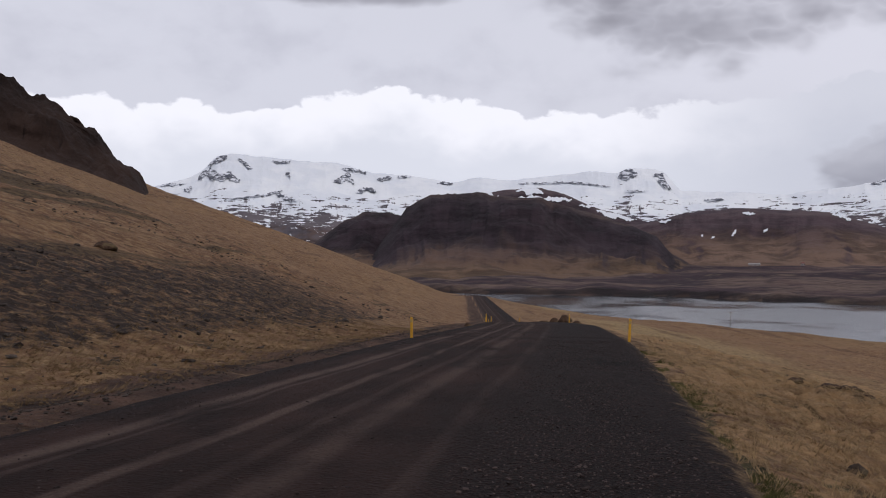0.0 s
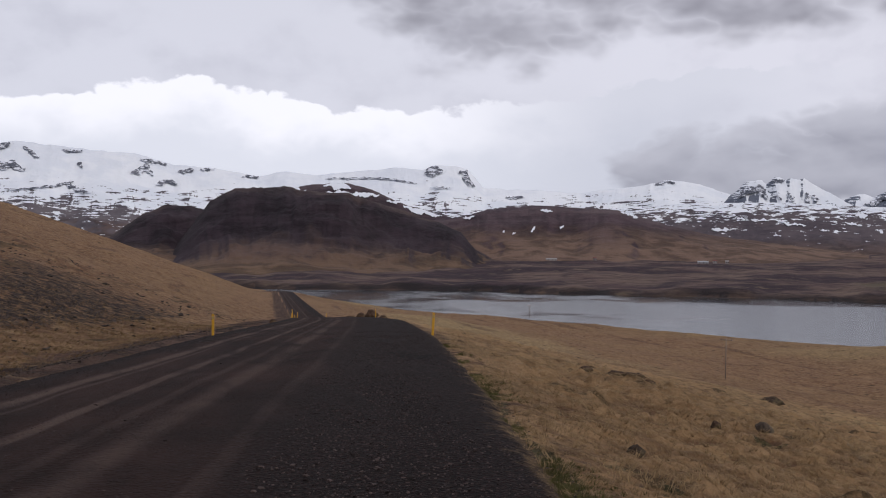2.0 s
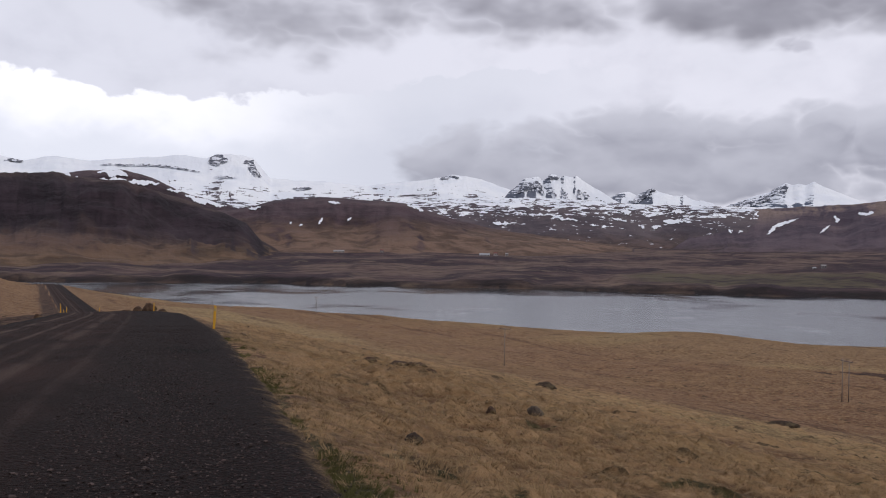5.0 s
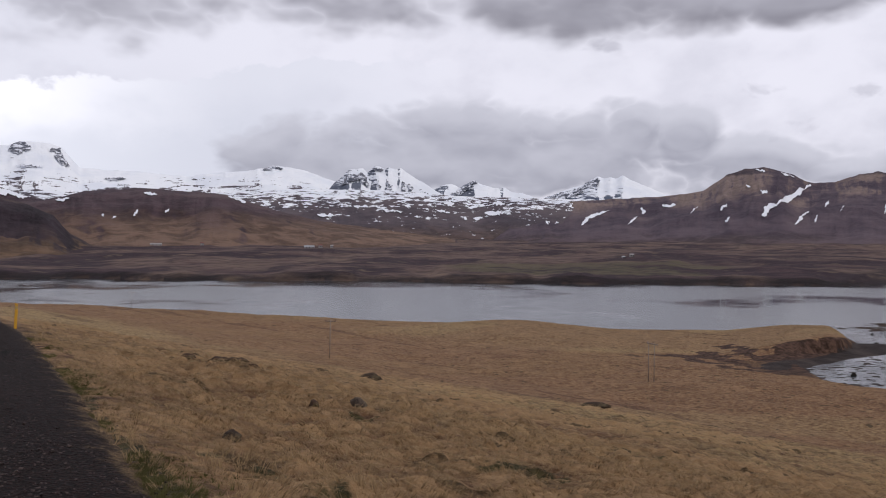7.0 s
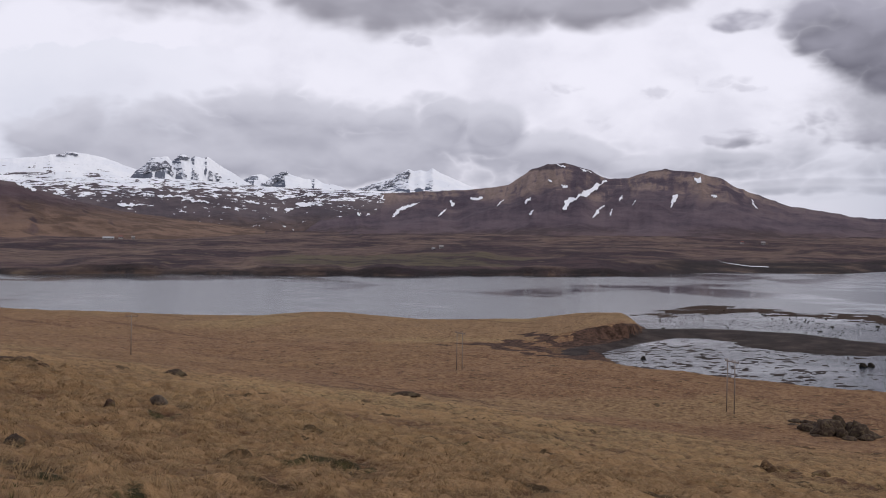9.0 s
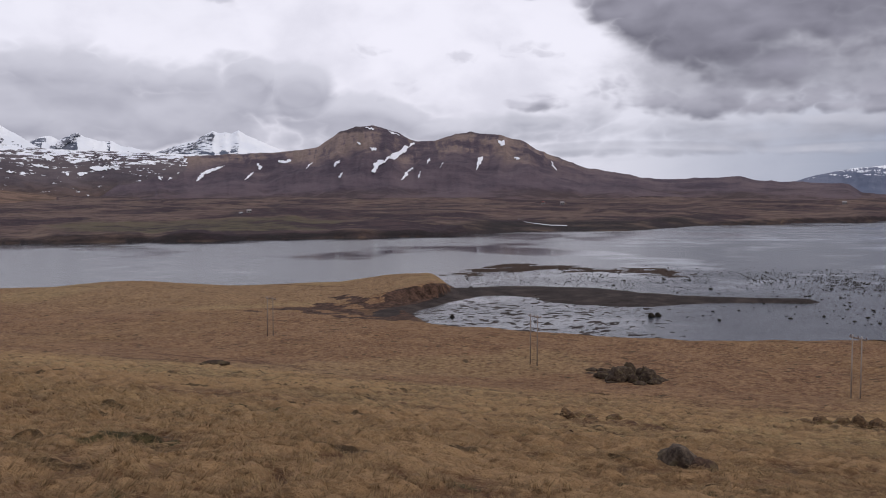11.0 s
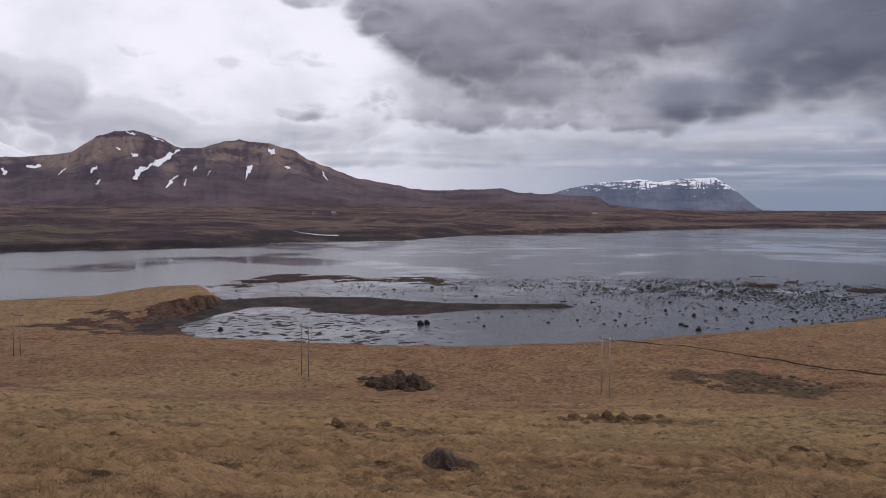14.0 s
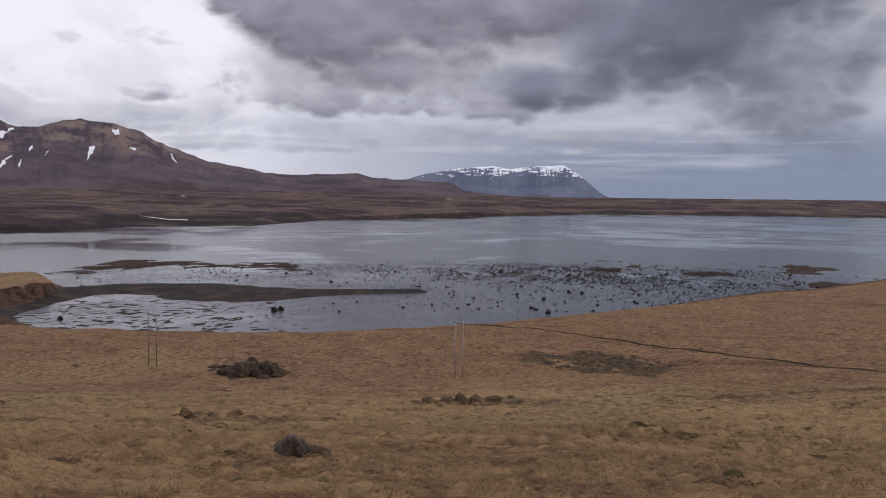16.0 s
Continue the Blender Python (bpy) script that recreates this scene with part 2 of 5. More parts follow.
    colour = net.mix(net.step(net.add(net.attr("heather"), net.mul(net.sub(mid, 0.5), 0.7)), 0.30, 0.70), colour, ling)
    soil = net.mix(net.step(net.add(net.mul(tuft, 0.5), net.mul(clump, 0.5)), 0.40, 0.62), rgb(0.024, 0.0125, 0.0080), rgb(0.110, 0.062, 0.043))
    colour = net.mix(net.step(net.add(net.attr("soil"), net.mul(net.sub(tuft, 0.5), 0.8)), 0.42, 0.58), colour, soil)
    stone = net.node("ShaderNodeTexVoronoi", Vector=place, Scale=1.7)
    rubble = net.mix(net.step(stone.outputs["Distance"], 0.05, 0.5), rgb(0.086, 0.054, 0.038), rgb(0.026, 0.0165, 0.012))
    colour = net.mix(net.step(net.add(net.attr("scree"), net.mul(net.sub(net.noise(net.scaled(place, 1, 0.7, 1), 1.5, 8, 0.78), 0.5), 1.7)), 0.36, 0.66), colour, rubble)
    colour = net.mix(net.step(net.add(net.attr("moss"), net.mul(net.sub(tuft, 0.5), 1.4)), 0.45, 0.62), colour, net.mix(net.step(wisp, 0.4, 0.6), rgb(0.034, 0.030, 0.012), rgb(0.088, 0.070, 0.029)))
    sand = net.mix(net.step(mid, 0.4, 0.7), rgb(0.024, 0.0180, 0.0165), rgb(0.066, 0.050, 0.045))
    colour = net.mix(net.step(net.add(net.attr("sand"), net.mul(net.sub(mid, 0.5), 0.3)), 0.42, 0.56), colour, sand)
    colour = net.mix(net.mul(net.attr("weed"), net.step(tuft, 0.3, 0.6, 0.6, 1.0)), colour, net.mix(net.step(wisp, 0.4, 0.6), rgb(0.020, 0.011, 0.007), rgb(0.062, 0.036, 0.022)))
    # the far side: heath, bog and a few green fields in long strips
    strip = net.noise(net.scaled(place, 1.0, 1.0, 6.0), 0.0075, 7, 0.62, 0.4)
    strip2 = net.noise(net.scaled(place, 1.0, 1.0, 3.0), 0.022, 5, 0.6)
    heath = net.mix(net.step(strip, 0.44, 0.57), rgb(0.027, 0.015, 0.020), rgb(0.120, 0.080, 0.064))
    heath = net.mix(net.mul(net.step(strip2, 0.50, 0.60), 0.8), heath, rgb(0.060, 0.034, 0.036))
    strip3 = net.noise(net.scaled(place, 1.0, 1.0, 3.0), 0.055, 5, 0.65)
    heath = net.mix(net.mul(net.step(strip3, 0.50, 0.62), 0.6), heath, rgb(0.022, 0.013, 0.017))
    heath = net.mix(net.mul(net.step(strip3, 0.48, 0.38), net.mul(net.step(strip2, 0.5, 0.4), 0.6)), heath, rgb(0.160, 0.118, 0.078))
    heath = net.mix(net.mul(net.step(net.add(net.attr("field"), net.mul(net.sub(strip, 0.5), 3.0)), 0.55, 0.95), net.step(strip3, 0.62, 0.45, 0.2, 0.8)), heath, rgb(0.078, 0.068, 0.037))
    colour = net.mix(net.attr("far"), colour, heath)
    dark_bank = net.mul(net.attr("bank"), net.step(strip2, 0.2, 0.6))
    colour = net.mix(dark_bank, colour, rgb(0.014, 0.010, 0.0105))
    relief = net.add(net.add(net.mul(tuft, 0.9), net.mul(net.add(blade, wisp), 0.40)), net.mul(clump, 1.2))
    finish(net, colour, 0.92, net.bump(relief, 0.40, 0.9), Specular_IOR_Level=0.15)
    return m


def mountain_material(name, dark, light, grass, grass_top, snow=None, lee=0.0, ribs=0.0, closeness=0.55, cliff=None, talus=None, tan=None, cap=0.0, grain=1.0):
    """Rock with gullies running down it. grass up to a height; snow: from where on it lies and where it closes, in metres, in long level drifts
    between the rock steps; lee: how much it is blown off slopes that face the wind; ribs: off upright ribs; cliff: rock colour of a steep band;
    talus: colour of the fans below it; tan: colour of bare ridges high up; cap: share of dark rock on the very top; grain: how small the drifts are."""
    m, net = material(name)
    geo = net.node("ShaderNodeNewGeometry")
    place = geo.outputs["Position"]
    z = net.node("ShaderNodeSeparateXYZ", Vector=place).outputs[2]
    facing = net.node("ShaderNodeSeparateXYZ", Vector=geo.outputs["Normal"]).outputs
    up = facing[2]
    coarse = net.noise(place, 0.005, 7, 0.62)
    rill = net.noise(net.scaled(place, 1, 1, 0.25), 0.022, 6, 0.6, 0.5)
    grit = net.noise(place, 0.07, 7, 0.7)
    rise, turn = net.attr("rise"), net.attr("turn")
    wander = net.mul(net.sub(net.noise(place, 0.004, 3, 0.5), 0.5), 3.0)

    def over_face(x, y, shift=0.0, detail=5, rough=0.55):
        return net.noise(net.node("ShaderNodeCombineXYZ", X=x, Y=y, Z=shift).outputs[0], 1.0, detail, rough, 0.4)

    chute = over_face(net.mul(net.add(turn, wander), closeness), net.add(net.mul(rise, 1.6), wander), 0.0, 5, 0.5)
    chute = net.add(net.mul(chute, 0.75), net.mul(coarse, 0.25))
    rake = over_face(net.mul(net.add(turn, net.mul(wander, 0.25)), closeness * 5.0), net.mul(rise, 2.2), 3.7, 6, 0.6)
    beds = over_face(net.mul(turn, 0.30), net.add(net.mul(z, 0.075), wander), 5.5, 4, 0.6)
    mixed = net.add(net.add(net.mul(coarse, 0.32), net.mul(chute, 0.26)), net.add(net.mul(net.add(grit, rill), 0.08), net.add(net.mul(rake, 0.10), net.mul(beds, 0.16))))
    colour = net.mix(net.step(mixed, 0.42, 0.58), dark, light)
    if tan is not None:
        ridge = net.mul(net.step(net.add(rise, net.mul(net.sub(chute, 0.5), 1.1)), 0.40, 0.80), net.step(net.add(net.add(chute, net.mul(net.sub(coarse, 0.5), 0.6)), net.mul(net.sub(rake, 0.5), 0.7)), 0.40, 0.60))
        ridge = net.mul(ridge, net.step(net.add(z, net.mul(net.sub(chute, 0.5), 120.0)), 118.0, 185.0, 0.15, 1.0))
        colour = net.mix(net.mul(ridge, 0.9), colour, net.mix(net.step(net.add(net.mul(grit, 0.5), net.mul(rake, 0.5)), 0.42, 0.60), tan, tuple(v * 0.62 for v in tan[:3])))
    if cap:
        colour = net.mix(net.mul(net.step(net.add(z, net.mul(net.sub(rake, 0.5), 30.0)), 252.0, 268.0), net.mul(net.step(coarse, 0.40, 0.55), cap)), colour, tuple(v * 0.7 for v in dark[:3]))
    if talus is not None:
        fans = net.step(net.add(rise, net.mul(net.sub(chute, 0.5), 0.9)), 0.36, 0.12)
        colour = net.mix(net.mul(fans, net.step(net.add(net.add(rill, net.mul(net.sub(rake, 0.5), 0.25)), net.mul(net.sub(coarse, 0.5), 0.7)), 0.36, 0.58, 0.2, 1.0)), colour, talus)
    if cliff is not None:
        band = net.mul(net.step(net.add(rise, net.mul(net.sub(chute, 0.5), 0.5)), 0.20, 0.36), net.step(net.add(rise, net.mul(net.sub(coarse, 0.5), 0.3)), 0.93, 0.80))
        face = net.add(net.mul(chute, 0.50), net.add(net.mul(rake, 0.18), net.mul(beds, 0.32)))
        colour = net.mix(net.mul(band, 0.85), colour, net.mix(net.step(face, 0.42, 0.58), tuple(v * 0.42 for v in cliff[:3]), cliff))
    turf = net.step(net.add(z, net.mul(net.sub(coarse, 0.5), 90.0)), grass_top + 25, grass_top - 25)
    turf = net.mul(turf, net.step(net.add(up, net.mul(net.sub(rill, 0.5), 0.25)), 0.86, 0.95))
    colour = net.mix(turf, colour, net.mix(net.step(net.add(rill, net.mul(net.sub(coarse, 0.5), 0.8)), 0.38, 0.62), tuple(v * 0.5 for v in grass[:3]), grass))
    if snow is not None:
        line = net.step(z, snow[0], snow[1])
        level_at = net.add(net.mul(z, 0.036 * grain), net.mul(wander, 0.30))
        drifts = over_face(net.mul(turn, 0.50 * grain), level_at, 1.3, 6, 0.62)
        thin = over_face(net.mul(turn, 1.2 * grain), net.mul(level_at, 2.6), 8.1, 4, 0.6)
        lying = net.add(net.add(net.mul(line, 0.95), net.mul(net.step(z, snow[1] * 0.85, snow[1] * 1.2), 0.55)), net.add(net.mul(net.sub(drifts, 0.5), 2.3), net.mul(net.sub(thin, 0.5), 1.9)))
        windward = net.sub(net.mul(facing[1], 0.64), net.mul(facing[0], 0.77))
        blown_off = net.step(net.add(windward, net.mul(net.sub(rake, 0.5), 0.5)), -0.04, 0.14)
        lying = net.sub(lying, net.mul(blown_off, lee))
        upright = net.mul(net.step(rake, 0.50, 0.60), net.mul(net.step(rise, 0.25, 0.40), net.step(rise, 0.98, 0.80)))
        lying = net.sub(lying, net.mul(upright, ribs))
        colour = net.mix(net.step(lying, 0.46, 0.53), colour, net.mix(net.step(coarse, 0.4, 0.6), rgb(0.74, 0.77, 0.83), rgb(0.82, 0.84, 0.88)))
    finish(net, colour, 0.9, net.bump(net.add(net.mul(grit, 0.4), net.add(rill, net.add(chute, net.add(net.mul(rake, 0.30), net.mul(beds, 0.12))))), 9.0, 0.8), Specular_IOR_Level=0.12)
    return m


def water_material():
    """Sheltered salt water: ruffled by the wind, with glassy lanes, and broken by mud ridges in the cove."""
    m, net = material("fjord_water")
    place = net.node("ShaderNodeNewGeometry").outputs["Position"]
    ripple = net.noise(place, 0.8, 3, 0.55)
    bands = net.add(net.mul(net.noise(place, 0.0060, 4, 0.55, 0.8), 0.6), net.mul(net.noise(place, 0.021, 5, 0.6, 0.4), 0.4))
    length = net.node("ShaderNodeVectorMath", Vector=place)
    length.operation = "LENGTH"
    away = length.outputs["Value"]
    breeze = net.step(net.sub(bands, net.step(away, 420.0, 820.0, 0.0, 0.075)), 0.37, 0.50)
    shoal = net.step(away, 430.0, 330.0)
    chop = net.mul(net.noise(place, 0.55, 6, 0.75), shoal)
    lull = net.step(net.noise(place, 0.035, 4, 0.6, 0.5), 0.42, 0.58, 0.3, 1.0)
    rough = net.add(0.085, net.mul(breeze, 0.13))
    wave = net.bump(net.mul(chop, lull), 0.22, 0.5)
    finish(net, rgb(0.020, 0.026, 0.034), rough, net.bump(ripple, 0.03, net.add(0.05, net.mul(breeze, 0.35)), wave), IOR=1.33, Specular_IOR_Level=1.0)
    return m


def road_material():
    """Packed gravel: two pale wheel tracks and darker loose stone towards the edges."""
    m, net = material("gravel_road")
    place = net.node("ShaderNodeNewGeometry").outputs["Position"]
    across = net.attr("across")
    wob = net.add(across, net.mul(net.sub(net.noise(net.scaled(place, 1, 0.12, 1), 0.6, 5, 0.65), 0.5), 0.34))
    grain = net.noise(place, 26.0, 5, 0.75)
    blot = net.noise(net.scaled(place, 1, 0.35, 1), 0.7, 6, 0.65)
    peb = net.node("ShaderNodeTexVoronoi", Vector=place, Scale=22.0)
    colour = net.mix(net.step(blot, 0.35, 0.7), rgb(0.0140, 0.0064, 0.0050), rgb(0.038, 0.0190, 0.0148))
    for centre, wide, tint in ((-3.2, 0.27, 1.0), (-2.75, 0.10, 0.5), (-1.75, 0.15, 0.85), (-0.85, 0.14, 0.35), (-0.25, 0.34, 0.60), (1.0, 0.14, 0.45), (2.0, 0.3, 0.15)):
        band = net.step(net.math("ABSOLUTE", net.sub(wob, centre)), wide, 0.05)
        colour = net.mix(net.mul(net.mul(band, tint), net.step(blot, 0.26, 0.58)), colour, rgb(0.092, 0.062, 0.051))
    loose = net.step(wob, 0.2, 2.2)
    edge = net.step(wob, -3.7, -4.1)
    colour = net.mix(net.mul(net.math("MAXIMUM", loose, edge), 0.8), colour, rgb(0.0215, 0.0118, 0.0104))
    rubble = net.math("MAXIMUM", net.add(net.mul(loose, 0.75), 0.25), edge)
    chip = net.node("ShaderNodeTexVoronoi", Vector=place, Scale=17.0)
    tone = net.node("ShaderNodeSeparateXYZ", Vector=chip.outputs["Color"]).outputs[0]
    colour = net.mix(net.mul(net.mul(net.step(tone, 0.62, 0.95), net.step(chip.outputs["Distance"], 0.45, 0.25)), net.mul(rubble, 0.8)), colour, rgb(0.055, 0.045, 0.043))
    colour = net.mix(net.mul(net.step(grain, 0.54, 0.70), 0.5), colour, rgb(0.048, 0.034, 0.031))
    colour = net.mix(net.mul(net.step(peb.outputs["Distance"], 0.30, 0.55), net.mul(rubble, 0.75)), colour, rgb(0.0055, 0.0045, 0.0045))
    spill = net.step(net.add(net.attr("lip"), net.mul(net.sub(net.noise(place, 2.2, 6, 0.75), 0.5), 2.2)), -0.18, 0.30)
    colour = net.mix(spill, colour, net.mix(net.step(grain, 0.4, 0.6), rgb(0.070, 0.044, 0.024), rgb(0.160, 0.108, 0.060)))
    colour = net.mix(net.mul(net.attr("damp"), 0.85), colour, rgb(0.0045, 0.0035, 0.0035))
    relief = net.add(grain, net.mul(net.add(peb.outputs["Distance"], chip.outputs["Distance"]), -0.9))
    finish(net, colour, 0.95, net.bump(relief, 0.03, 0.9), Specular_IOR_Level=0.12)
    return m


def stone_material(name, dark, light, moss=0.0):
    m, net = material(name)
    place = net.node("ShaderNodeTexCoord").outputs["Object"]
    grit = net.noise(place, 9.0, 7, 0.7)
    blot = net.noise(place, 2.0, 5, 0.6)
    colour = net.mix(net.step(net.add(net.mul(grit, 0.5), net.mul(blot, 0.5)), 0.36, 0.64), dark, light)
    if moss:
        colour = net.mix(net.mul(net.step(blot, 0.5, 0.62), moss), colour, rgb(0.13, 0.12, 0.05))
    finish(net, colour, 0.9, net.bump(grit, 0.08, 0.9), Specular_IOR_Level=0.2)
    return m


def plain_material(name, colour, roughness, grain=8.0, amount=0.25, metal=0.0):
    m, net = material(name)
    place = net.node("ShaderNodeTexCoord").outputs["Object"]
    n = net.noise(place, grain, 6, 0.65)
    c = net.mix(net.mul(net.step(n, 0.4, 0.75), amount), colour, tuple(v * 0.35 for v in colour[:3]))
    finish(net, c, roughness, net.bump(n, 0.01, 0.4), Metallic=metal)
    return m


MOOR = ground_material()
WATER = water_material()
GRAVEL = road_material()
# far ranges: distance haze is mixed into paler, bluer rock colours
SNOWY = mountain_material("snowy_range_rock", rgb(0.078, 0.068, 0.080), rgb(0.140, 0.120, 0.130), rgb(0.105, 0.072, 0.066), 150.0, (55.0, 350.0), 0.20, 0.15, 0.9, grain=1.25)
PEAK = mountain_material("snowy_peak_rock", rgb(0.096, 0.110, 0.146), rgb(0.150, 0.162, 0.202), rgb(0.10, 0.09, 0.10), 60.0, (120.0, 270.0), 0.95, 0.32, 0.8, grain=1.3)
HAZY_PEAK = mountain_material("hazy_peak_rock", rgb(0.080, 0.098, 0.142), rgb(0.128, 0.146, 0.195), rgb(0.10, 0.09, 0.10), 60.0, (70.0, 290.0), 0.42, 0.0, 0.35, grain=1.5)
SPECKLED = mountain_material("stony_moor", rgb(0.064, 0.052, 0.063), rgb(0.112, 0.090, 0.096), rgb(0.098, 0.066, 0.058), 70.0, (65.0, 285.0), 0.0, 0.0, 0.7, grain=2.0)
# dark cliff rock, its colour darkened further for shadow the sun doesn't cast
DOME = mountain_material("dark_hill_rock", rgb(0.026, 0.019, 0.022), rgb(0.074, 0.051, 0.048), rgb(0.150, 0.095, 0.060), 26.0, cliff=rgb(0.036, 0.025, 0.033), talus=rgb(0.108, 0.068, 0.054))
FOOT = mountain_material("brown_foothill", rgb(0.044, 0.030, 0.040), rgb(0.100, 0.070, 0.072), rgb(0.165, 0.106, 0.078), 75.0, cliff=rgb(0.074, 0.048, 0.056), talus=rgb(0.150, 0.096, 0.072))
# some purple-grey distance haze is mixed into this brown rock
TWIN = mountain_material("brown_mountain_rock", rgb(0.055, 0.041, 0.056), rgb(0.108, 0.081, 0.094), rgb(0.105, 0.072, 0.072), 45.0, tan=rgb(0.245, 0.180, 0.156), cap=0.9)
# its blue is distance haze put into the rock colour
MESA = mountain_material("hazy_mesa_rock", rgb(0.108, 0.128, 0.188), rgb(0.158, 0.176, 0.240), rgb(0.10, 0.125, 0.19), 30.0, (70.0, 215.0), 0.10, 0.75, 1.6)
SNOW = plain_material("old_snow", rgb(0.74, 0.76, 0.81), 0.7, 0.05, 0.06)


def crag_material():
    """Bare rock steps, blue-grey from haze put into the colour, with a little snow caught on them."""
    m, net = material("snowy_crag")
    place = net.node("ShaderNodeNewGeometry").outputs["Position"]
    a = net.noise(net.scaled(place, 1, 1, 0.5), 0.020, 6, 0.65)
    b = net.noise(net.scaled(place, 1, 1, 2.0), 0.035, 5, 0.7)
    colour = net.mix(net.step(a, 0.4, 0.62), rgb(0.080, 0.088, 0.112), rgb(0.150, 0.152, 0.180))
    colour = net.mix(net.step(b, 0.49, 0.55), colour, rgb(0.70, 0.72, 0.78))
    finish(net, colour, 0.9, net.bump(a, 6.0, 0.6), Specular_IOR_Level=0.12)
    return m


CRAGS = crag_material()
CRAG = mountain_material("dark_crag_rock", rgb(0.012, 0.0074, 0.0064), rgb(0.044, 0.0275, 0.0225), rgb(0.06, 0.042, 0.03), -200.0)
BOULDER = stone_material("dark_boulder", rgb(0.028, 0.015, 0.009), rgb(0.115, 0.068, 0.045), 0.3)
LICHEN = stone_material("lichen_boulder", rgb(0.036, 0.026, 0.020), rgb(0.160, 0.118, 0.086), 0.35)
PEAT = stone_material("peaty_hummock", rgb(0.040, 0.023, 0.012), rgb(0.170, 0.098, 0.047), 0.4)
LAVA = stone_material("mossy_lava", rgb(0.018, 0.0115, 0.008), rgb(0.084, 0.056, 0.038), 0.22)
DITCH_SOIL = stone_material("ditch_soil", rgb(0.014, 0.009, 0.006), rgb(0.055, 0.034, 0.020), 0.3)
WEEDY = stone_material("seaweed_covered_rock", rgb(0.010, 0.009, 0.007), rgb(0.030, 0.024, 0.016))
SCREE = stone_material("scree_stone", rgb(0.022, 0.016, 0.014), rgb(0.085, 0.066, 0.056))


def pebble_material():
    m, net = material("gravel_stone")
    one = net.node("ShaderNodeNewGeometry").outputs["Random Per Island"]
    colour = net.mix(net.step(one, 0.3, 1.0), rgb(0.015, 0.0092, 0.0082), rgb(0.086, 0.060, 0.053))
    finish(net, colour, 0.85, Specular_IOR_Level=0.25)
    return m


PEBBLE = pebble_material()

YELLOW = plain_material("yellow_plastic", rgb(0.62, 0.33, 0.02), 0.55, 9.0, 0.35)
WHITE = plain_material("dull_reflector", rgb(0.42, 0.30, 0.10), 0.4, 6.0, 0.2)
TIMBER = plain_material("grey_timber", rgb(0.25, 0.20, 0.17), 0.85, 5.0, 0.4)
PALE_TIMBER = plain_material("pale_timber", rgb(0.38, 0.33, 0.29), 0.85, 5.0, 0.4)
PORCELAIN = plain_material("insulator_porcelain", rgb(0.10, 0.05, 0.035), 0.3, 5.0, 0.2)
PAINT = plain_material("white_farm_paint", rgb(0.27, 0.25, 0.245), 0.7, 0.8, 0.2)
ROOF = plain_material("dark_red_sheet_roof", rgb(0.16, 0.05, 0.04), 0.6, 0.8, 0.3)
GREY_ROOF = plain_material("grey_sheet_roof", rgb(0.32, 0.33, 0.35), 0.6, 0.8, 0.3)
PANE = plain_material("dark_window_glass", rgb(0.02, 0.025, 0.03), 0.1, 2.0, 0.1)


def grass_material(name, low, high, tip):
    m, net = material(name)
    one = net.node("ShaderNodeNewGeometry").outputs["Random Per Island"]
    place = net.node("ShaderNodeNewGeometry").outputs["Position"]
    patch = net.noise(place, 1.0, 6, 0.68)
    colour = net.mix(net.step(net.add(net.mul(one, 0.35), net.mul(patch, 1.1)), 0.55, 0.90), low, high)
    colour = net.mix(net.mul(net.attr("tip"), 0.6), colour, tip)
    b = net.node("ShaderNodeBsdfPrincipled", Base_Color=colour, Roughness=0.8, Specular_IOR_Level=0.15)
    t = net.node("ShaderNodeBsdfTranslucent", Color=colour)
    net.node("ShaderNodeOutputMaterial", Surface=net.node("ShaderNodeMixShader", Fac=0.45).outputs[0])
    blend = [n for n in net.tree.nodes if n.bl_idname == "ShaderNodeMixShader"][0]
    net.tree.links.new(b.outputs[0], blend.inputs[1])
    net.tree.links.new(t.outputs[0], blend.inputs[2])
    return m


STRAW = grass_material("dry_grass_blades", rgb(0.120, 0.067, 0.034), rgb(0.360, 0.240, 0.122), rgb(0.48, 0.360, 0.210))
# darker copy of the straw: cloud shade on the verge put into its colour
SHADED_STRAW = grass_material("shaded_grass_blades", rgb(0.090, 0.052, 0.026), rgb(0.240, 0.155, 0.078), rgb(0.32, 0.23, 0.13))
GREEN = grass_material("fresh_grass_blades", rgb(0.036, 0.042, 0.013), rgb(0.085, 0.088, 0.026), rgb(0.16, 0.135, 0.055))

# ---------------------------------------------------------------- the lie of the land
def hashed(ix, iy, seed):
    h = (ix.astype(np.int64) * 374761393 + iy.astype(np.int64) * 668265263 + seed * 974634777) & 0xFFFFFFFF
    h = ((h ^ (h >> 13)) * 1274126177) & 0xFFFFFFFF
    return ((h ^ (h >> 16)) & 0xFFFF) / 65535.0


def value_noise(x, y, seed=0):
    x, y = np.broadcast_arrays(np.asarray(x, float), np.asarray(y, float))
    ix, iy = np.floor(x), np.floor(y)
    fx, fy = x - ix, y - iy
    fx, fy = fx * fx * fx * (fx * (fx * 6 - 15) + 10), fy * fy * fy * (fy * (fy * 6 - 15) + 10)
    a, b = hashed(ix, iy, seed), hashed(ix + 1, iy, seed)
    c, d = hashed(ix, iy + 1, seed), hashed(ix + 1, iy + 1, seed)
    return (a * (1 - fx) + b * fx) * (1 - fy) + (c * (1 - fx) + d * fx) * fy - 0.5


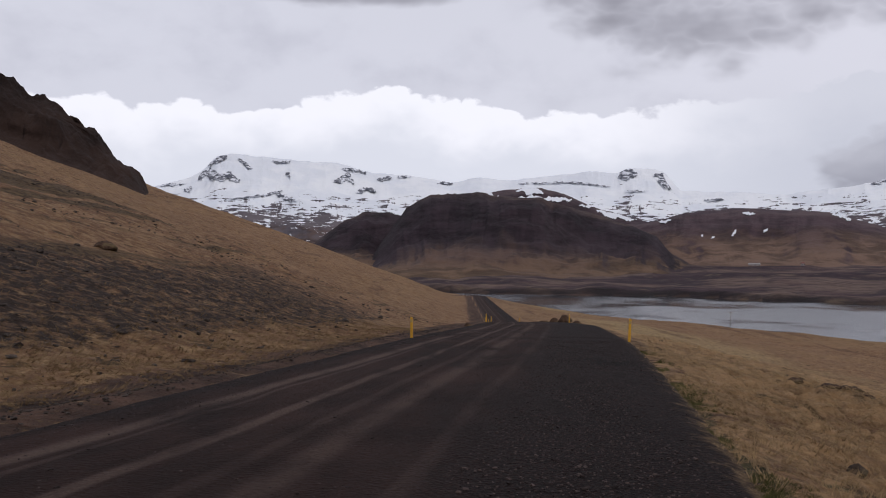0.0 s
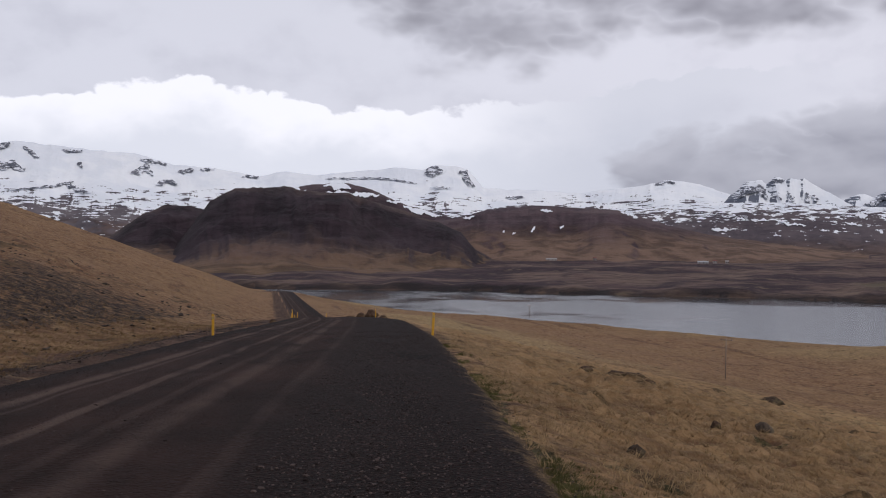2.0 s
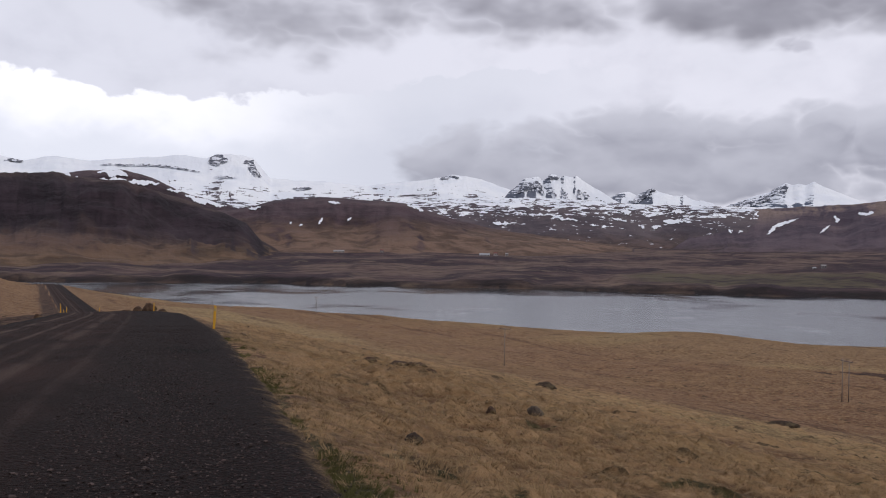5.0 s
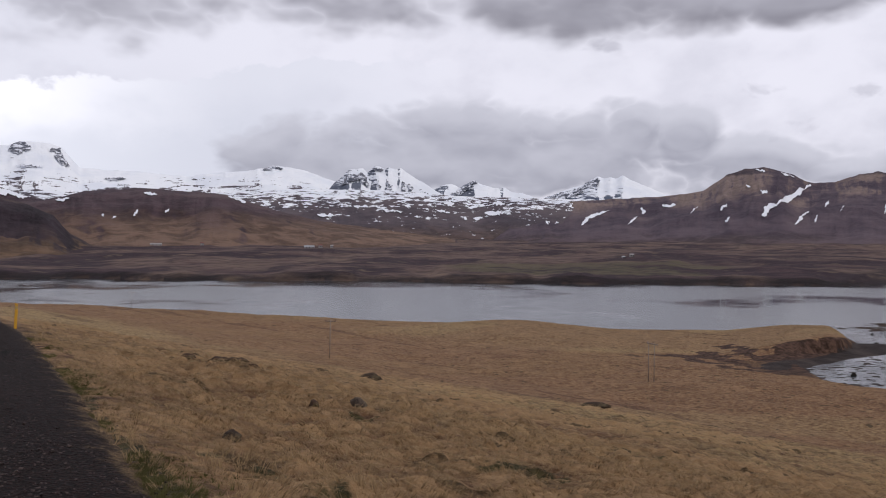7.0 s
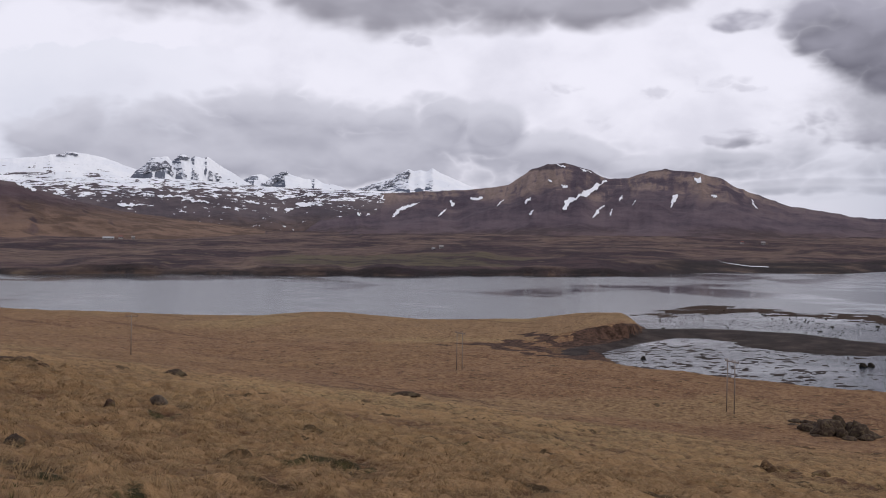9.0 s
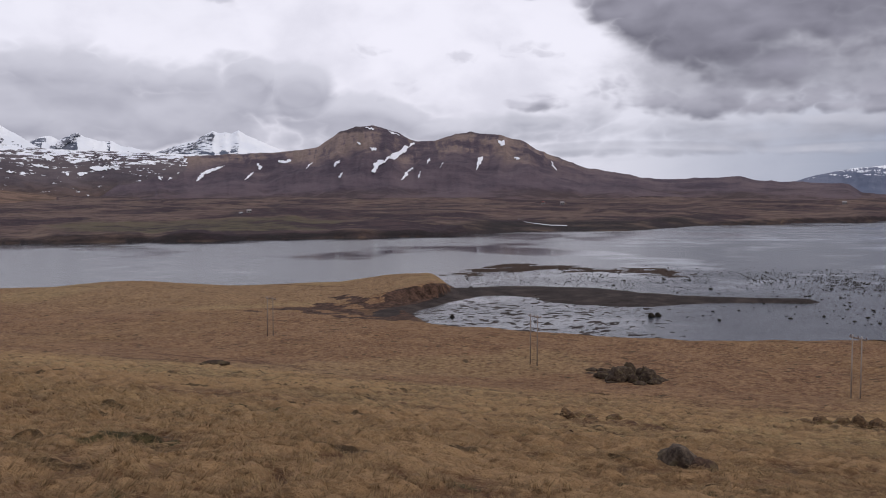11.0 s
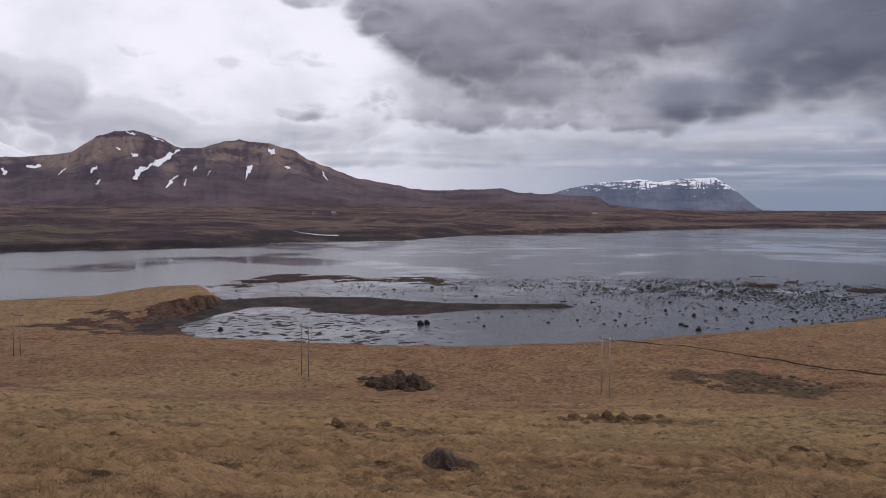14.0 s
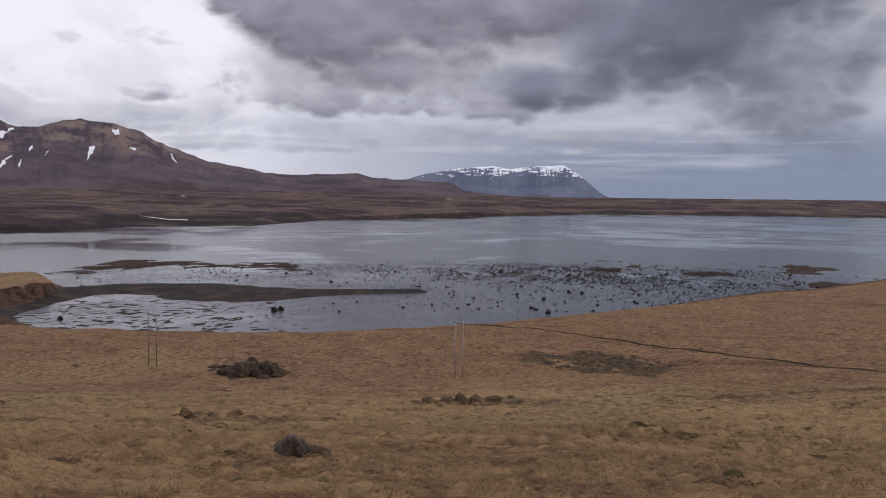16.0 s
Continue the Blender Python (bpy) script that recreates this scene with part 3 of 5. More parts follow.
def fbm(x, y, octaves=4, seed=0, gain=0.5):
    total, amp = 0.0, 1.0
    for i in range(octaves):
        total = total + amp * value_noise(x * 2.03 ** i + 17.3 * i, y * 2.03 ** i - 9.1 * i, seed + i)
        amp *= gain
    return total


def smooth(x, lo, hi):
    t = np.clip((x - lo) / (hi - lo), 0, 1)
    return t * t * (3 - 2 * t)


def gentle(xs, ys, lo, hi, width):
    """A smooth curve through a few plan points, as a function."""
    grid = np.linspace(lo, hi, 1200)
    v = np.interp(grid, xs, ys)
    n = max(3, int(width / (hi - lo) * 1200) | 1)
    k = np.hanning(n + 2)[1:-1]
    v = np.convolve(np.pad(v, n // 2, mode="edge"), k / k.sum(), "valid")
    return lambda q: np.interp(q, grid, v)


HALF_ROAD = 4.6
road_x = gentle([-300, -60, 0, 35, 70, 110, 150, 187, 300, 450, 560, 900], [-48, -11.5, -2.5, 2.8, 7.4, 10.2, 11.6, 12.4, 15.0, 18.2, 14, -30], -300, 900, 30)
road_z = gentle([-300, 0, 37, 70, 100, 112, 150, 187, 300, 450, 500, 600, 900], [43.8, 30.4, 28.75, 27.0, 25.1, 24.2, 20.9, 19.0, 16.4, 13.5, 11.8, 8.0, 3.0], -300, 900, 18)
road_right = gentle([-60, 0, 7, 18, 35, 110, 140, 900], [4.0, 4.0, 4.0, 4.35, 4.6, 4.6, 3.4, 3.4], -60, 900, 8)
road_left = gentle([-60, 0, 10, 17, 38, 110, 140, 900], [4.3, 4.3, 4.3, 4.6, 4.9, 4.8, 3.4, 3.4], -60, 900, 8)
shore_x = gentle([-300, -150, -100, -64, -41, -21, -5, 19, 48, 96, 118, 135, 150, 163, 185, 205, 221, 261, 275, 314, 366, 405, 445, 494, 522, 718, 900],
                 [620, 400, 345, 318, 285, 262, 240, 223, 207, 202, 203, 222, 270, 293, 298, 284, 258, 238, 220, 200, 175, 162, 138, 106, 84, 39, 10], -300, 900, 16)
slope_x = gentle([-300, -150, -64, -21, 19, 60, 118, 200, 275, 314, 366, 405, 445, 494, 522, 718, 900], [620, 400, 318, 262, 223, 206, 203, 205, 205, 196, 175, 162, 138, 106, 84, 39, 10], -300, 900, 24)
far_r = gentle([-60, -10, -3, 4, 14, 20, 30, 44, 54, 61, 67, 72, 77, 85, 93, 108, 130], [1100, 900, 885, 813, 830, 760, 757, 715, 755, 775, 905, 890, 1130, 1300, 1720, 1850, 2300], -60, 130, 3)
fall = gentle([0, 0.011, 0.03, 0.105, 0.24, 0.45, 0.62, 0.85, 1.0, 1.6], [1, 0.972, 0.950, 0.810, 0.600, 0.300, 0.100, 0.065, 0.03, 0.03], 0, 1.6, 0.01)
WEED = [(345, 204), (375, 196), (392, 176), (396, 150), (398, 128), (392, 116)]
SPIT = [(186, 124, 4), (212, 138, 8), (250, 149, 13), (274, 149, 14), (287, 133, 17), (288, 113, 21), (280, 93, 23), (284, 79, 14), (291, 60, 7.5), (297, 41, 5)]


scarp_y = gentle([120, 165, 190, 208, 228, 262, 290], [205, 186, 172, 158, 146, 141, 150], 120, 290, 12)
DITCH = [(217, 20), (213.2, 13.5), (203.6, 1.2), (196.7, -9.1), (186.9, -21.7), (175.8, -36.4), (160, -55), (140, -78)]


def near_line(x, y, points):
    """Distance from a line through plan points."""
    best = np.full(np.shape(x), 1e9)
    for (ax, ay), (bx, by) in zip(points, points[1:]):
        dx, dy = bx - ax, by - ay
        t = np.clip(((x - ax) * dx + (y - ay) * dy) / (dx * dx + dy * dy), 0, 1)
        best = np.minimum(best, np.hypot(x - ax - t * dx, y - ay - t * dy))
    return best


def within(x, y, points):
    """Distance from a line through plan points, in half-widths of the line there."""
    best = np.full(np.shape(x), 1e9)
    for (ax, ay, aw), (bx, by, bw) in zip(points, points[1:]):
        dx, dy = bx - ax, by - ay
        t = np.clip(((x - ax) * dx + (y - ay) * dy) / (dx * dx + dy * dy), 0, 1)
        best = np.minimum(best, np.hypot(x - ax - t * dx, y - ay - t * dy) / (aw + (bw - aw) * t))
    return best


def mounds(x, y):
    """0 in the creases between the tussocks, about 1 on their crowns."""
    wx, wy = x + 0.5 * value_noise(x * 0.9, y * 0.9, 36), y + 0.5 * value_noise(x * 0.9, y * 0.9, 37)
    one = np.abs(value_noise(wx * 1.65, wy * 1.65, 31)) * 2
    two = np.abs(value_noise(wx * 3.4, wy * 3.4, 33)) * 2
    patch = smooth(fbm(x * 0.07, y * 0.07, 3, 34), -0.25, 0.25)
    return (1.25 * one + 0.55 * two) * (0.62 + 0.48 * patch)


def land(x, y, masks=None):
    """Height of the ground; fills the given dict with what covers it."""
    x, y = np.asarray(x, float), np.asarray(y, float)
    r, az = np.hypot(x, y), np.degrees(np.arctan2(x, y))
    u, zr = x - road_x(y), road_z(y)
    # seaward field
    sx = shore_x(y) + 8.0 * smooth(y, 136, 150) * smooth(y, 205, 178) + 5.0 * fbm(x * 0.03, y * 0.03, 3, 5)
    run = np.maximum(slope_x(y) - road_x(y) - HALF_ROAD, 20.0)
    s = np.clip((u - road_right(y)) / run, 0, 1.6)
    s = s * (1 + 0.30 * smooth(y, 0, -55) * smooth(s, 0.25, 0.5))
    over = y - scarp_y(x) - 2.5 * fbm(x * 0.09, y * 0.05, 3, 13)
    soft = smooth(x, 236, 216)
    bluff = smooth(x, 165, 205) * smooth(y, 330, 230) * smooth(over, -9, 0)
    rise = np.interp(az, [40, 44, 47, 54, 57, 59.7, 60.4, 61.1, 61.9], [0.9, 0.25, 0.0, 0.12, 0.72, 1.1, 0.8, 0.35, 0.0])
    field = 0.3 + (zr - 0.3) * fall(s) + 4.0 * rise * smooth(x, 160, 238) * smooth(y, 330, 230) * smooth(over, -2.5 - 13 * soft, 4.0 + 9 * soft)
    field = field + smooth(s, 0.02, 0.12) * smooth(s, 1.3, 0.9) * (1.1 * fbm(x * 0.018, y * 0.018, 3, 11) + 0.5 * fbm(x * 0.09, y * 0.09, 3, 12))
    edge = sx - x
    drop = smooth(edge, 0.0, 4.0 + 10.0 * (1 - bluff) + 14.0 * smooth(x, 248, 285))
    field = field * drop + (-0.4 - 0.02 * np.maximum(-edge, 0)) * (1 - drop)
    # hillside
    left = -u - road_left(y)
    recede = 4.5 + np.maximum(y - 420, 0) * 0.5
    climb = np.maximum(left - recede, 0)
    hill = zr - 0.35 * smooth(left, 0.2, 2.0) + 0.36 * np.sqrt(climb * climb + 9) - 1.08 + 0.06 * np.maximum(left, 0) * smooth(left, 3, 0)
    hill = hill + smooth(climb, 2, 30) * (2.4 * fbm(x * 0.016, y * 0.016, 4, 21) + 0.6 * fbm(x * 0.11, y * 0.11, 3, 22))
    hill = np.where(hill > 150, 150 + (hill - 150) * 0.3, hill)
    near = np.where(u > 0, field, hill)
    out = np.maximum(u - road_right(y), left)
    shoulder = smooth(out, 1.1, -0.2)
    near = near * (1 - shoulder) + (zr - 0.16) * shoulder
    past = smooth(y, 760, 860)
    near = near * (1 - past) - 4 * past
    # tussocks
    rough_ground = smooth(out, 0.3, 2.5) * smooth(r, 400, 120) * (near > 0.8)
    tufted = smooth(r, 150, 70) * np.where(u > 0, 1.0, 0.2)
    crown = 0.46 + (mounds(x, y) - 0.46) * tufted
    near = near + rough_ground * ((0.15 + 0.12 * smooth(r, 10, 32)) * (crown - 0.46) + 0.26 * fbm(x * 0.22, y * 0.22, 3, 32))
    # tidal flat and spit in the cove
    tide = smooth(y, 225, 190) * smooth(r, 530, 470) * smooth(r, 180, 200) * (x > 150)
    across = x * 0.6 - y * 0.8
    mud = -0.118 + 0.030 * smooth(az, 78, 70) + 0.13 * fbm(r * 0.62, across * 0.46, 4, 41, 0.75) + 0.062 * smooth(r, 320, 262) * smooth(az, 82, 72)
    weed = smooth(near_line(x, y, WEED) + 34 * fbm(x * 0.035, y * 0.035, 5, 45, 0.65) + 16 * fbm(x * 0.22, y * 0.22, 3, 46), 19, 5)
    weed2 = smooth(fbm(r * 0.035, az * 0.35, 4, 47), 0.16, 0.30) * smooth(r, 330, 370) * smooth(az, 84, 92)
    mud = mud + 0.17 * np.maximum(weed, weed2)
    d_spit = within(x, y, SPIT) + 0.26 * fbm(x * 0.05, y * 0.05, 5, 43, 0.6)
    spit = 1.1 * smooth(d_spit, 1.35, 0.2) - 0.3
    sea = np.where(tide > 0, np.maximum(-3 + (3 + mud) * tide, np.where(spit > -0.2, spit, -9)), -3.0)
    # far shore
    d = r - far_r(az) - 14 * fbm(az * 0.6, r * 0.01, 4, 51)
    back = 4.5 * smooth(d, 0, 22 + 150 * smooth(np.abs(az - 69), 9, 5)) * (1 + 0.8 * fbm(az * 0.4, d * 0.004, 3, 53)) + 0.021 * np.maximum(d, 0) + 0.5 * np.maximum(fbm(x * 0.006, y * 0.006, 4, 52), -0.1) * smooth(d, 30, 300) * 14
    point = smooth(az, 72, 86)
    roof = (34 + 0.01 * d) * (1 - point) + (30.0 + 3.0 * fbm(az * 0.9, d * 0.001, 4, 55)) * point
    back = np.where(d > 0, np.minimum(back, roof), -3.0)
    z = np.maximum(np.maximum(near, sea), back)
    if masks is not None:
        far = (back > np.maximum(near, sea)).astype(float)
        face = smooth(over, -13.5, -9.0) * smooth(over, 4.5, 2.5) * smooth(x, 180, 200) * smooth(y, 215, 190)
        face = np.maximum(face, smooth(edge, 15, 9) * smooth(x, 225, 240) * smooth(y, 200, 180))
        steep_soil = face * np.clip(0.50 + 1.9 * fbm(x * 0.22 + y * 0.1, y * 0.16 - x * 0.1, 3, 65) + 0.62 * smooth(x, 222, 232), 0, 1)
        strips = 99.0 + 0 * x
        for line in ([(202, 160), (200, 157), (189, 134), (193, 126)], [(214, 161), (212, 158), (204, 143), (199, 136)], [(231, 168), (229, 165), (220, 151), (213, 139)], [(208, 150), (200, 141)]):
            strips = np.minimum(strips, near_line(x, y, line))
        steep_soil = np.maximum(steep_soil, 0.95 * smooth(strips + 5.0 * fbm(x * 0.28, y * 0.28, 4, 75), 3.4, 1.4))
        steep_soil = np.maximum(steep_soil, 0.8 * smooth(near_line(x, y, [(238, 143), (217, 138), (198, 127)]) + 5 * fbm(x * 0.1, y * 0.1, 3, 76), 8, 5))
        masks["far"] = far
        # tussock height, by which the straw colour is shaded
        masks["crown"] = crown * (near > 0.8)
        masks["bank"] = far * np.maximum(smooth(d, 34, 14), smooth(d, 190, 120) * smooth(np.abs(az - 69), 9, 6))
        masks["field"] = far * smooth(np.abs(az - 46), 12, 6) * smooth(d, 40, 70) * smooth(d, 330, 250)
        masks["soil"] = np.clip(steep_soil + 0.62 * smooth(left, -0.5, 0.3) * smooth(left, 6.0, 2.6) + 0.5 * smooth(out, 1.5, 0.0) * (u > 0) + 0.40 * smooth(fbm(x * 0.30, y * 0.30, 4, 63), 0.10, 0.28) * smooth(out, 0.5, 3) * (u > 0) * smooth(r, 260, 120), 0, 1)
        band = left - recede
        masks["scree"] = smooth(band, 0.5, 4.5) * smooth(band + 5 * fbm(y * 0.05, band * 0.05, 3, 69), 22, 12) * smooth(y, 125, 60) * 0.60 + 0.06 * smooth(band, 5, 30)
        masks["scree"] = masks["scree"] * (u < 0)
        masks["heather"] = (u < 0) * smooth(band, 0.0, 4.0) * (0.35 + 0.65 * smooth(y, 170, 80)) * np.clip(0.30 + 1.6 * fbm(climb * 0.42, y * 0.014 + climb * 0.02, 4, 66), 0.1, 1)
        patch = smooth(np.hypot((x - 163) / 13, (y + 12) / 12) + 1.5 * fbm(x * 0.16, y * 0.16, 4, 77), 1.15, 0.65)
        patch = np.maximum(patch, 0.9 * smooth(np.hypot((x - 61.5) / 2.6, (y - 4.6) / 4.6) + 0.7 * fbm(x * 0.6, y * 0.6, 3, 78), 1.1, 0.6))
        masks["heather"] = np.maximum(masks["heather"], 0.75 * patch)
        masks["moss"] = (0.55 * smooth(np.abs(out - 0.18), 0.32, 0.05) * smooth(y, 34, 10) * (u > 0) + 0.36 * smooth(fbm(x * 0.25, y * 0.25, 3, 67), 0.14, 0.3) * smooth(r, 60, 18) * (u > 0))
        masks["rust"] = smooth(fbm(x * 0.012, y * 0.03, 3, 61), -0.10, 0.12) * np.clip(smooth(s, 0.15, 0.5) * 0.68 + 0.5 * smooth(y, 55, 5) * smooth(s, 0.03, 0.2), 0, 0.95) * (u > 0) + 0.55 * (u < 0) * smooth(fbm(climb * 0.05, y * 0.008, 3, 62), -0.2, 0.15)
        strip_b = near_line(x, y, [(200, 22), (194.6, 14), (171.4, -26.8), (154.7, -47.2), (138, -70)]) + 9 * fbm(x * 0.07, y * 0.07, 4, 79)
        spread_a = np.hypot((x - 224) / 24, (y + 48) / 42) + 0.5 * fbm(x * 0.05, y * 0.05, 4, 80)
        masks["rust"] = np.maximum(masks["rust"], np.maximum(0.95 * smooth(strip_b, 11, 5) * (x > 120), 0.95 * smooth(spread_a, 1.1, 0.75)))
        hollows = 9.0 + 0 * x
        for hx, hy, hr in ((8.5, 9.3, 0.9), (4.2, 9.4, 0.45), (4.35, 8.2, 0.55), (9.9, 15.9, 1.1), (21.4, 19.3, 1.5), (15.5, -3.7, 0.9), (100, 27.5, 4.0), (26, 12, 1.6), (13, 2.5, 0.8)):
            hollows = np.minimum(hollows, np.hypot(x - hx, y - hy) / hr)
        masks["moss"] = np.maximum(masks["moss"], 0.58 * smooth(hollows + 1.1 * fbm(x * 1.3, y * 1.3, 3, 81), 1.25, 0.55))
        masks["weed"] = np.maximum(weed, weed2) * (sea > near) * (r > 300) * (1 - far)
        masks["olive"] = (u > 0) * smooth(s, 0.10, 0.17) * smooth(s, 0.42, 0.30) * smooth(fbm(x * 0.02, y * 0.02, 3, 68), -0.3, 0.0) + 0.7 * (u > 0) * smooth(over, 2, 9) * smooth(x, 150, 190)
        masks["olive"] = np.maximum(masks["olive"], 0.9 * np.maximum(smooth(near_line(x, y, [(92, -20), (70, -19), (48, -18)]) + 12 * fbm(x * 0.06, y * 0.06, 3, 82), 15, 8), smooth(near_line(x, y, [(150, 70), (124, 82), (95, 92)]) + 14 * fbm(x * 0.06, y * 0.06, 3, 83), 17, 9)) * (u > 0))
        masks["olive"] = np.maximum(masks["olive"], 0.8 * (u > 0) * smooth(r, 140, 60) * smooth(fbm(x * 0.05, y * 0.05, 3, 84), -0.2, 0.1))
        masks["sand"] = np.clip((sea > near) * 1.0 + smooth(edge, 6, 1) * (1 - bluff), 0, 1) * (1 - far)
    return z


def put_attributes(mesh, masks):
    for key, values in masks.items():
        a = mesh.attributes.new(key, "FLOAT", "POINT")
        a.data.foreach_set("value", np.asarray(values, np.float32).ravel())


def sheet(name, x, y, z, mat, wrap=False, masks=None):
    """A smooth grid mesh from arrays of rows and columns."""
    rows, cols = x.shape
    mesh = bpy.data.meshes.new(name)
    i, j = np.meshgrid(np.arange(rows - 1), np.arange(cols if wrap else cols - 1), indexing="ij")
    k = (j + 1) % cols
    quads = np.stack([i * cols + j, i * cols + k, (i + 1) * cols + k, (i + 1) * cols + j], -1).reshape(-1, 4)
    mesh.vertices.add(rows * cols)
    mesh.vertices.foreach_set("co", np.stack([x, y, z], -1).astype(np.float32).ravel())
    mesh.loops.add(quads.size)
    mesh.loops.foreach_set("vertex_index", quads.astype(np.int32).ravel())
    mesh.polygons.add(len(quads))
    mesh.polygons.foreach_set("loop_start", np.arange(0, quads.size, 4, dtype=np.int32))
    mesh.polygons.foreach_set("use_smooth", np.ones(len(quads), bool))
    mesh.update(calc_edges=True)
    if masks:
        put_attributes(mesh, masks)
    mesh.materials.append(mat)
    return new(name, mesh)


def fan(rows, az):
    """A grid in rings round the viewpoint."""
    a = np.radians(az)[None, :]
    r = np.asarray(rows)[:, None]
    return r * np.sin(a), r * np.cos(a)


bearings = np.concatenate([np.arange(-32, 116, 0.19), np.arange(118, 326, 4.0)])
steps = [1.2]
while steps[-1] < 4900:
    steps.append(steps[-1] + (1.3 if 150 < steps[-1] < 440 else 0.0085 * steps[-1] if 12 < steps[-1] <= 150 else 0.0155 * steps[-1]))
rings = np.array(steps)
gx, gy = fan(rings, bearings)
cover = {}
gz = land(gx, gy, cover)
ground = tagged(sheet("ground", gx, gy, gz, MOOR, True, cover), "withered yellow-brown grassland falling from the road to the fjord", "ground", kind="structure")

wx, wy = fan(np.array([60, 150, 300, 600, 1200, 2400, 4950.0]), np.arange(0, 360, 3.0))
water = tagged(sheet("water", wx, wy, np.zeros_like(wx), WATER, True), "calm grey fjord water reflecting the clouds", "water", kind="structure")

# the gravel road
along = np.concatenate([np.arange(-60, 80, 0.4), np.arange(80, 520, 2.0)])
share = np.linspace(-1, 1, 61)
ry, rs = np.meshgrid(along, share, indexing="ij")
ragged = 1 + 0.10 * fbm(ry * 0.5, np.sign(rs) * 7.0, 5, 71, 0.6) * np.abs(rs) ** 3
ru = np.where(rs < 0, rs * (road_left(ry) + 0.6), rs * (road_right(ry) + 0.5)) * ragged
rx = road_x(ry) + ru
lip = np.maximum(ru - road_right(ry), -ru - road_left(ry))
rz = road_z(ry) - 0.05 * (ru / HALF_ROAD) ** 2 + 0.035 * fbm(rx * 1.3, ry * 0.35, 4, 72) - 0.26 * smooth(lip, -0.3, 0.7)
rz = rz - 0.03 * (np.exp(-((ru + 3.2) / 0.3) ** 2) + np.exp(-((ru + 1.6) / 0.3) ** 2) + np.exp(-((ru + 0.2) / 0.3) ** 2)) + 0.05 * np.exp(-((ru - 0.9) / 0.35) ** 2)
road = tagged(sheet("road", rx, ry, rz, GRAVEL, False, {"across": ru, "lip": np.where(ru > 0, lip, lip - 0.5), "damp": smooth(np.hypot((rx - 4.3) / 0.55, (ry - 23.6) / 1.3) + 0.9 * fbm(rx * 3, ry * 1.5, 3, 73), 1.2, 0.8)}), "dark brown gravel road with pale wheel tracks", "road", kind="structure")


# ---------------------------------------------------------------- mountains
def ridged(x, y, octaves, seed):
    total, amp = 0.0, 1.0
    for i in range(octaves):
        total = total + amp * (0.5 - 2.0 * np.abs(value_noise(x * 2.1 ** i + 31 * i, y * 2.1 ** i, seed + i)))
        amp *= 0.5
    return total


def mountain(name, label, mat, crest, foot, top, form=((0, 0), (1, 1)), rough=0.06, gullies=0.03, size=300.0, seed=0, step=0.09, behind=420, rows=76, sharp=0.015):
    """A mountain seen across the fjord. crest: bearing and angle of each summit and saddle, in degrees; foot, top: metres away; form: how it rises from foot to top."""
    b = np.array([c[0] for c in crest], float)
    e = np.array([c[1] for c in crest], float)
    az = np.arange(b[0], b[-1] + step / 2, step)
    el = gentle(b, e, b[0], b[-1], max(0.14, (b[-1] - b[0]) * 0.004))(az)
    zc = EYE + top * np.tan(np.radians(el))
    span = zc.max() - 20
    t = np.concatenate([np.linspace(0, 1, rows), 1 + np.linspace(0.06, 1, 12)])
    rr = np.where(t <= 1, foot + (top - foot) * t, top + behind * (t - 1))
    x, y = fan(rr, az)
    w = np.clip(t, 0, 1)[:, None]
    bend = np.clip(w + 0.10 * fbm(az[None, :] * 0.35, w * 1.5, 3, seed + 7) * np.sin(np.pi * w), 0, 1)
    prof = gentle([f[0] for f in form], [f[1] for f in form], 0, 1, 0.09)(bend)
    base = 3.0
    z = base + (zc[None, :] - base) * prof
    body = np.sin(np.pi * np.clip(w, 0, 1)) ** 0.8 * smooth(w, 0.03, 0.32)
    body = body * np.clip((zc - 25) / span, 0.08, 1)[None, :]
    z = z + span * rough * ridged(x / size, y / size, 6, seed) * body
    z = z + span * gullies * ridged(az[None, :] * 0.55 + 0.5 * fbm(az[None, :] * 0.5, w * 2.5, 2, seed + 9), w * 0.7, 4, seed + 4) * body * smooth(w, 0.25, 0.5)
    z = z + span * sharp * ridged(az[None, :] * 1.1, w * 4, 5, seed + 5) * smooth(w, 0.55, 1.0)
    fallen = np.clip(t - 1, 0, 1)[:, None]
    z = z * (1 - smooth(fallen, 0, 1)) - 30 * smooth(fallen, 0, 1)
    ends = np.minimum(smooth(az, b[0], b[0] + 0.6), smooth(az, b[-1], b[-1] - 0.6))[None, :]
    z = z * ends - 25 * (1 - ends)
    z[0] = np.minimum(z[0], -2)
    ob = tagged(sheet(name, x, y, z, mat, False, {"rise": prof + 0 * z, "turn": az[None, :] + 0 * z}), label, "mountain")
    return ob, az, rr[:rows], z[:rows]


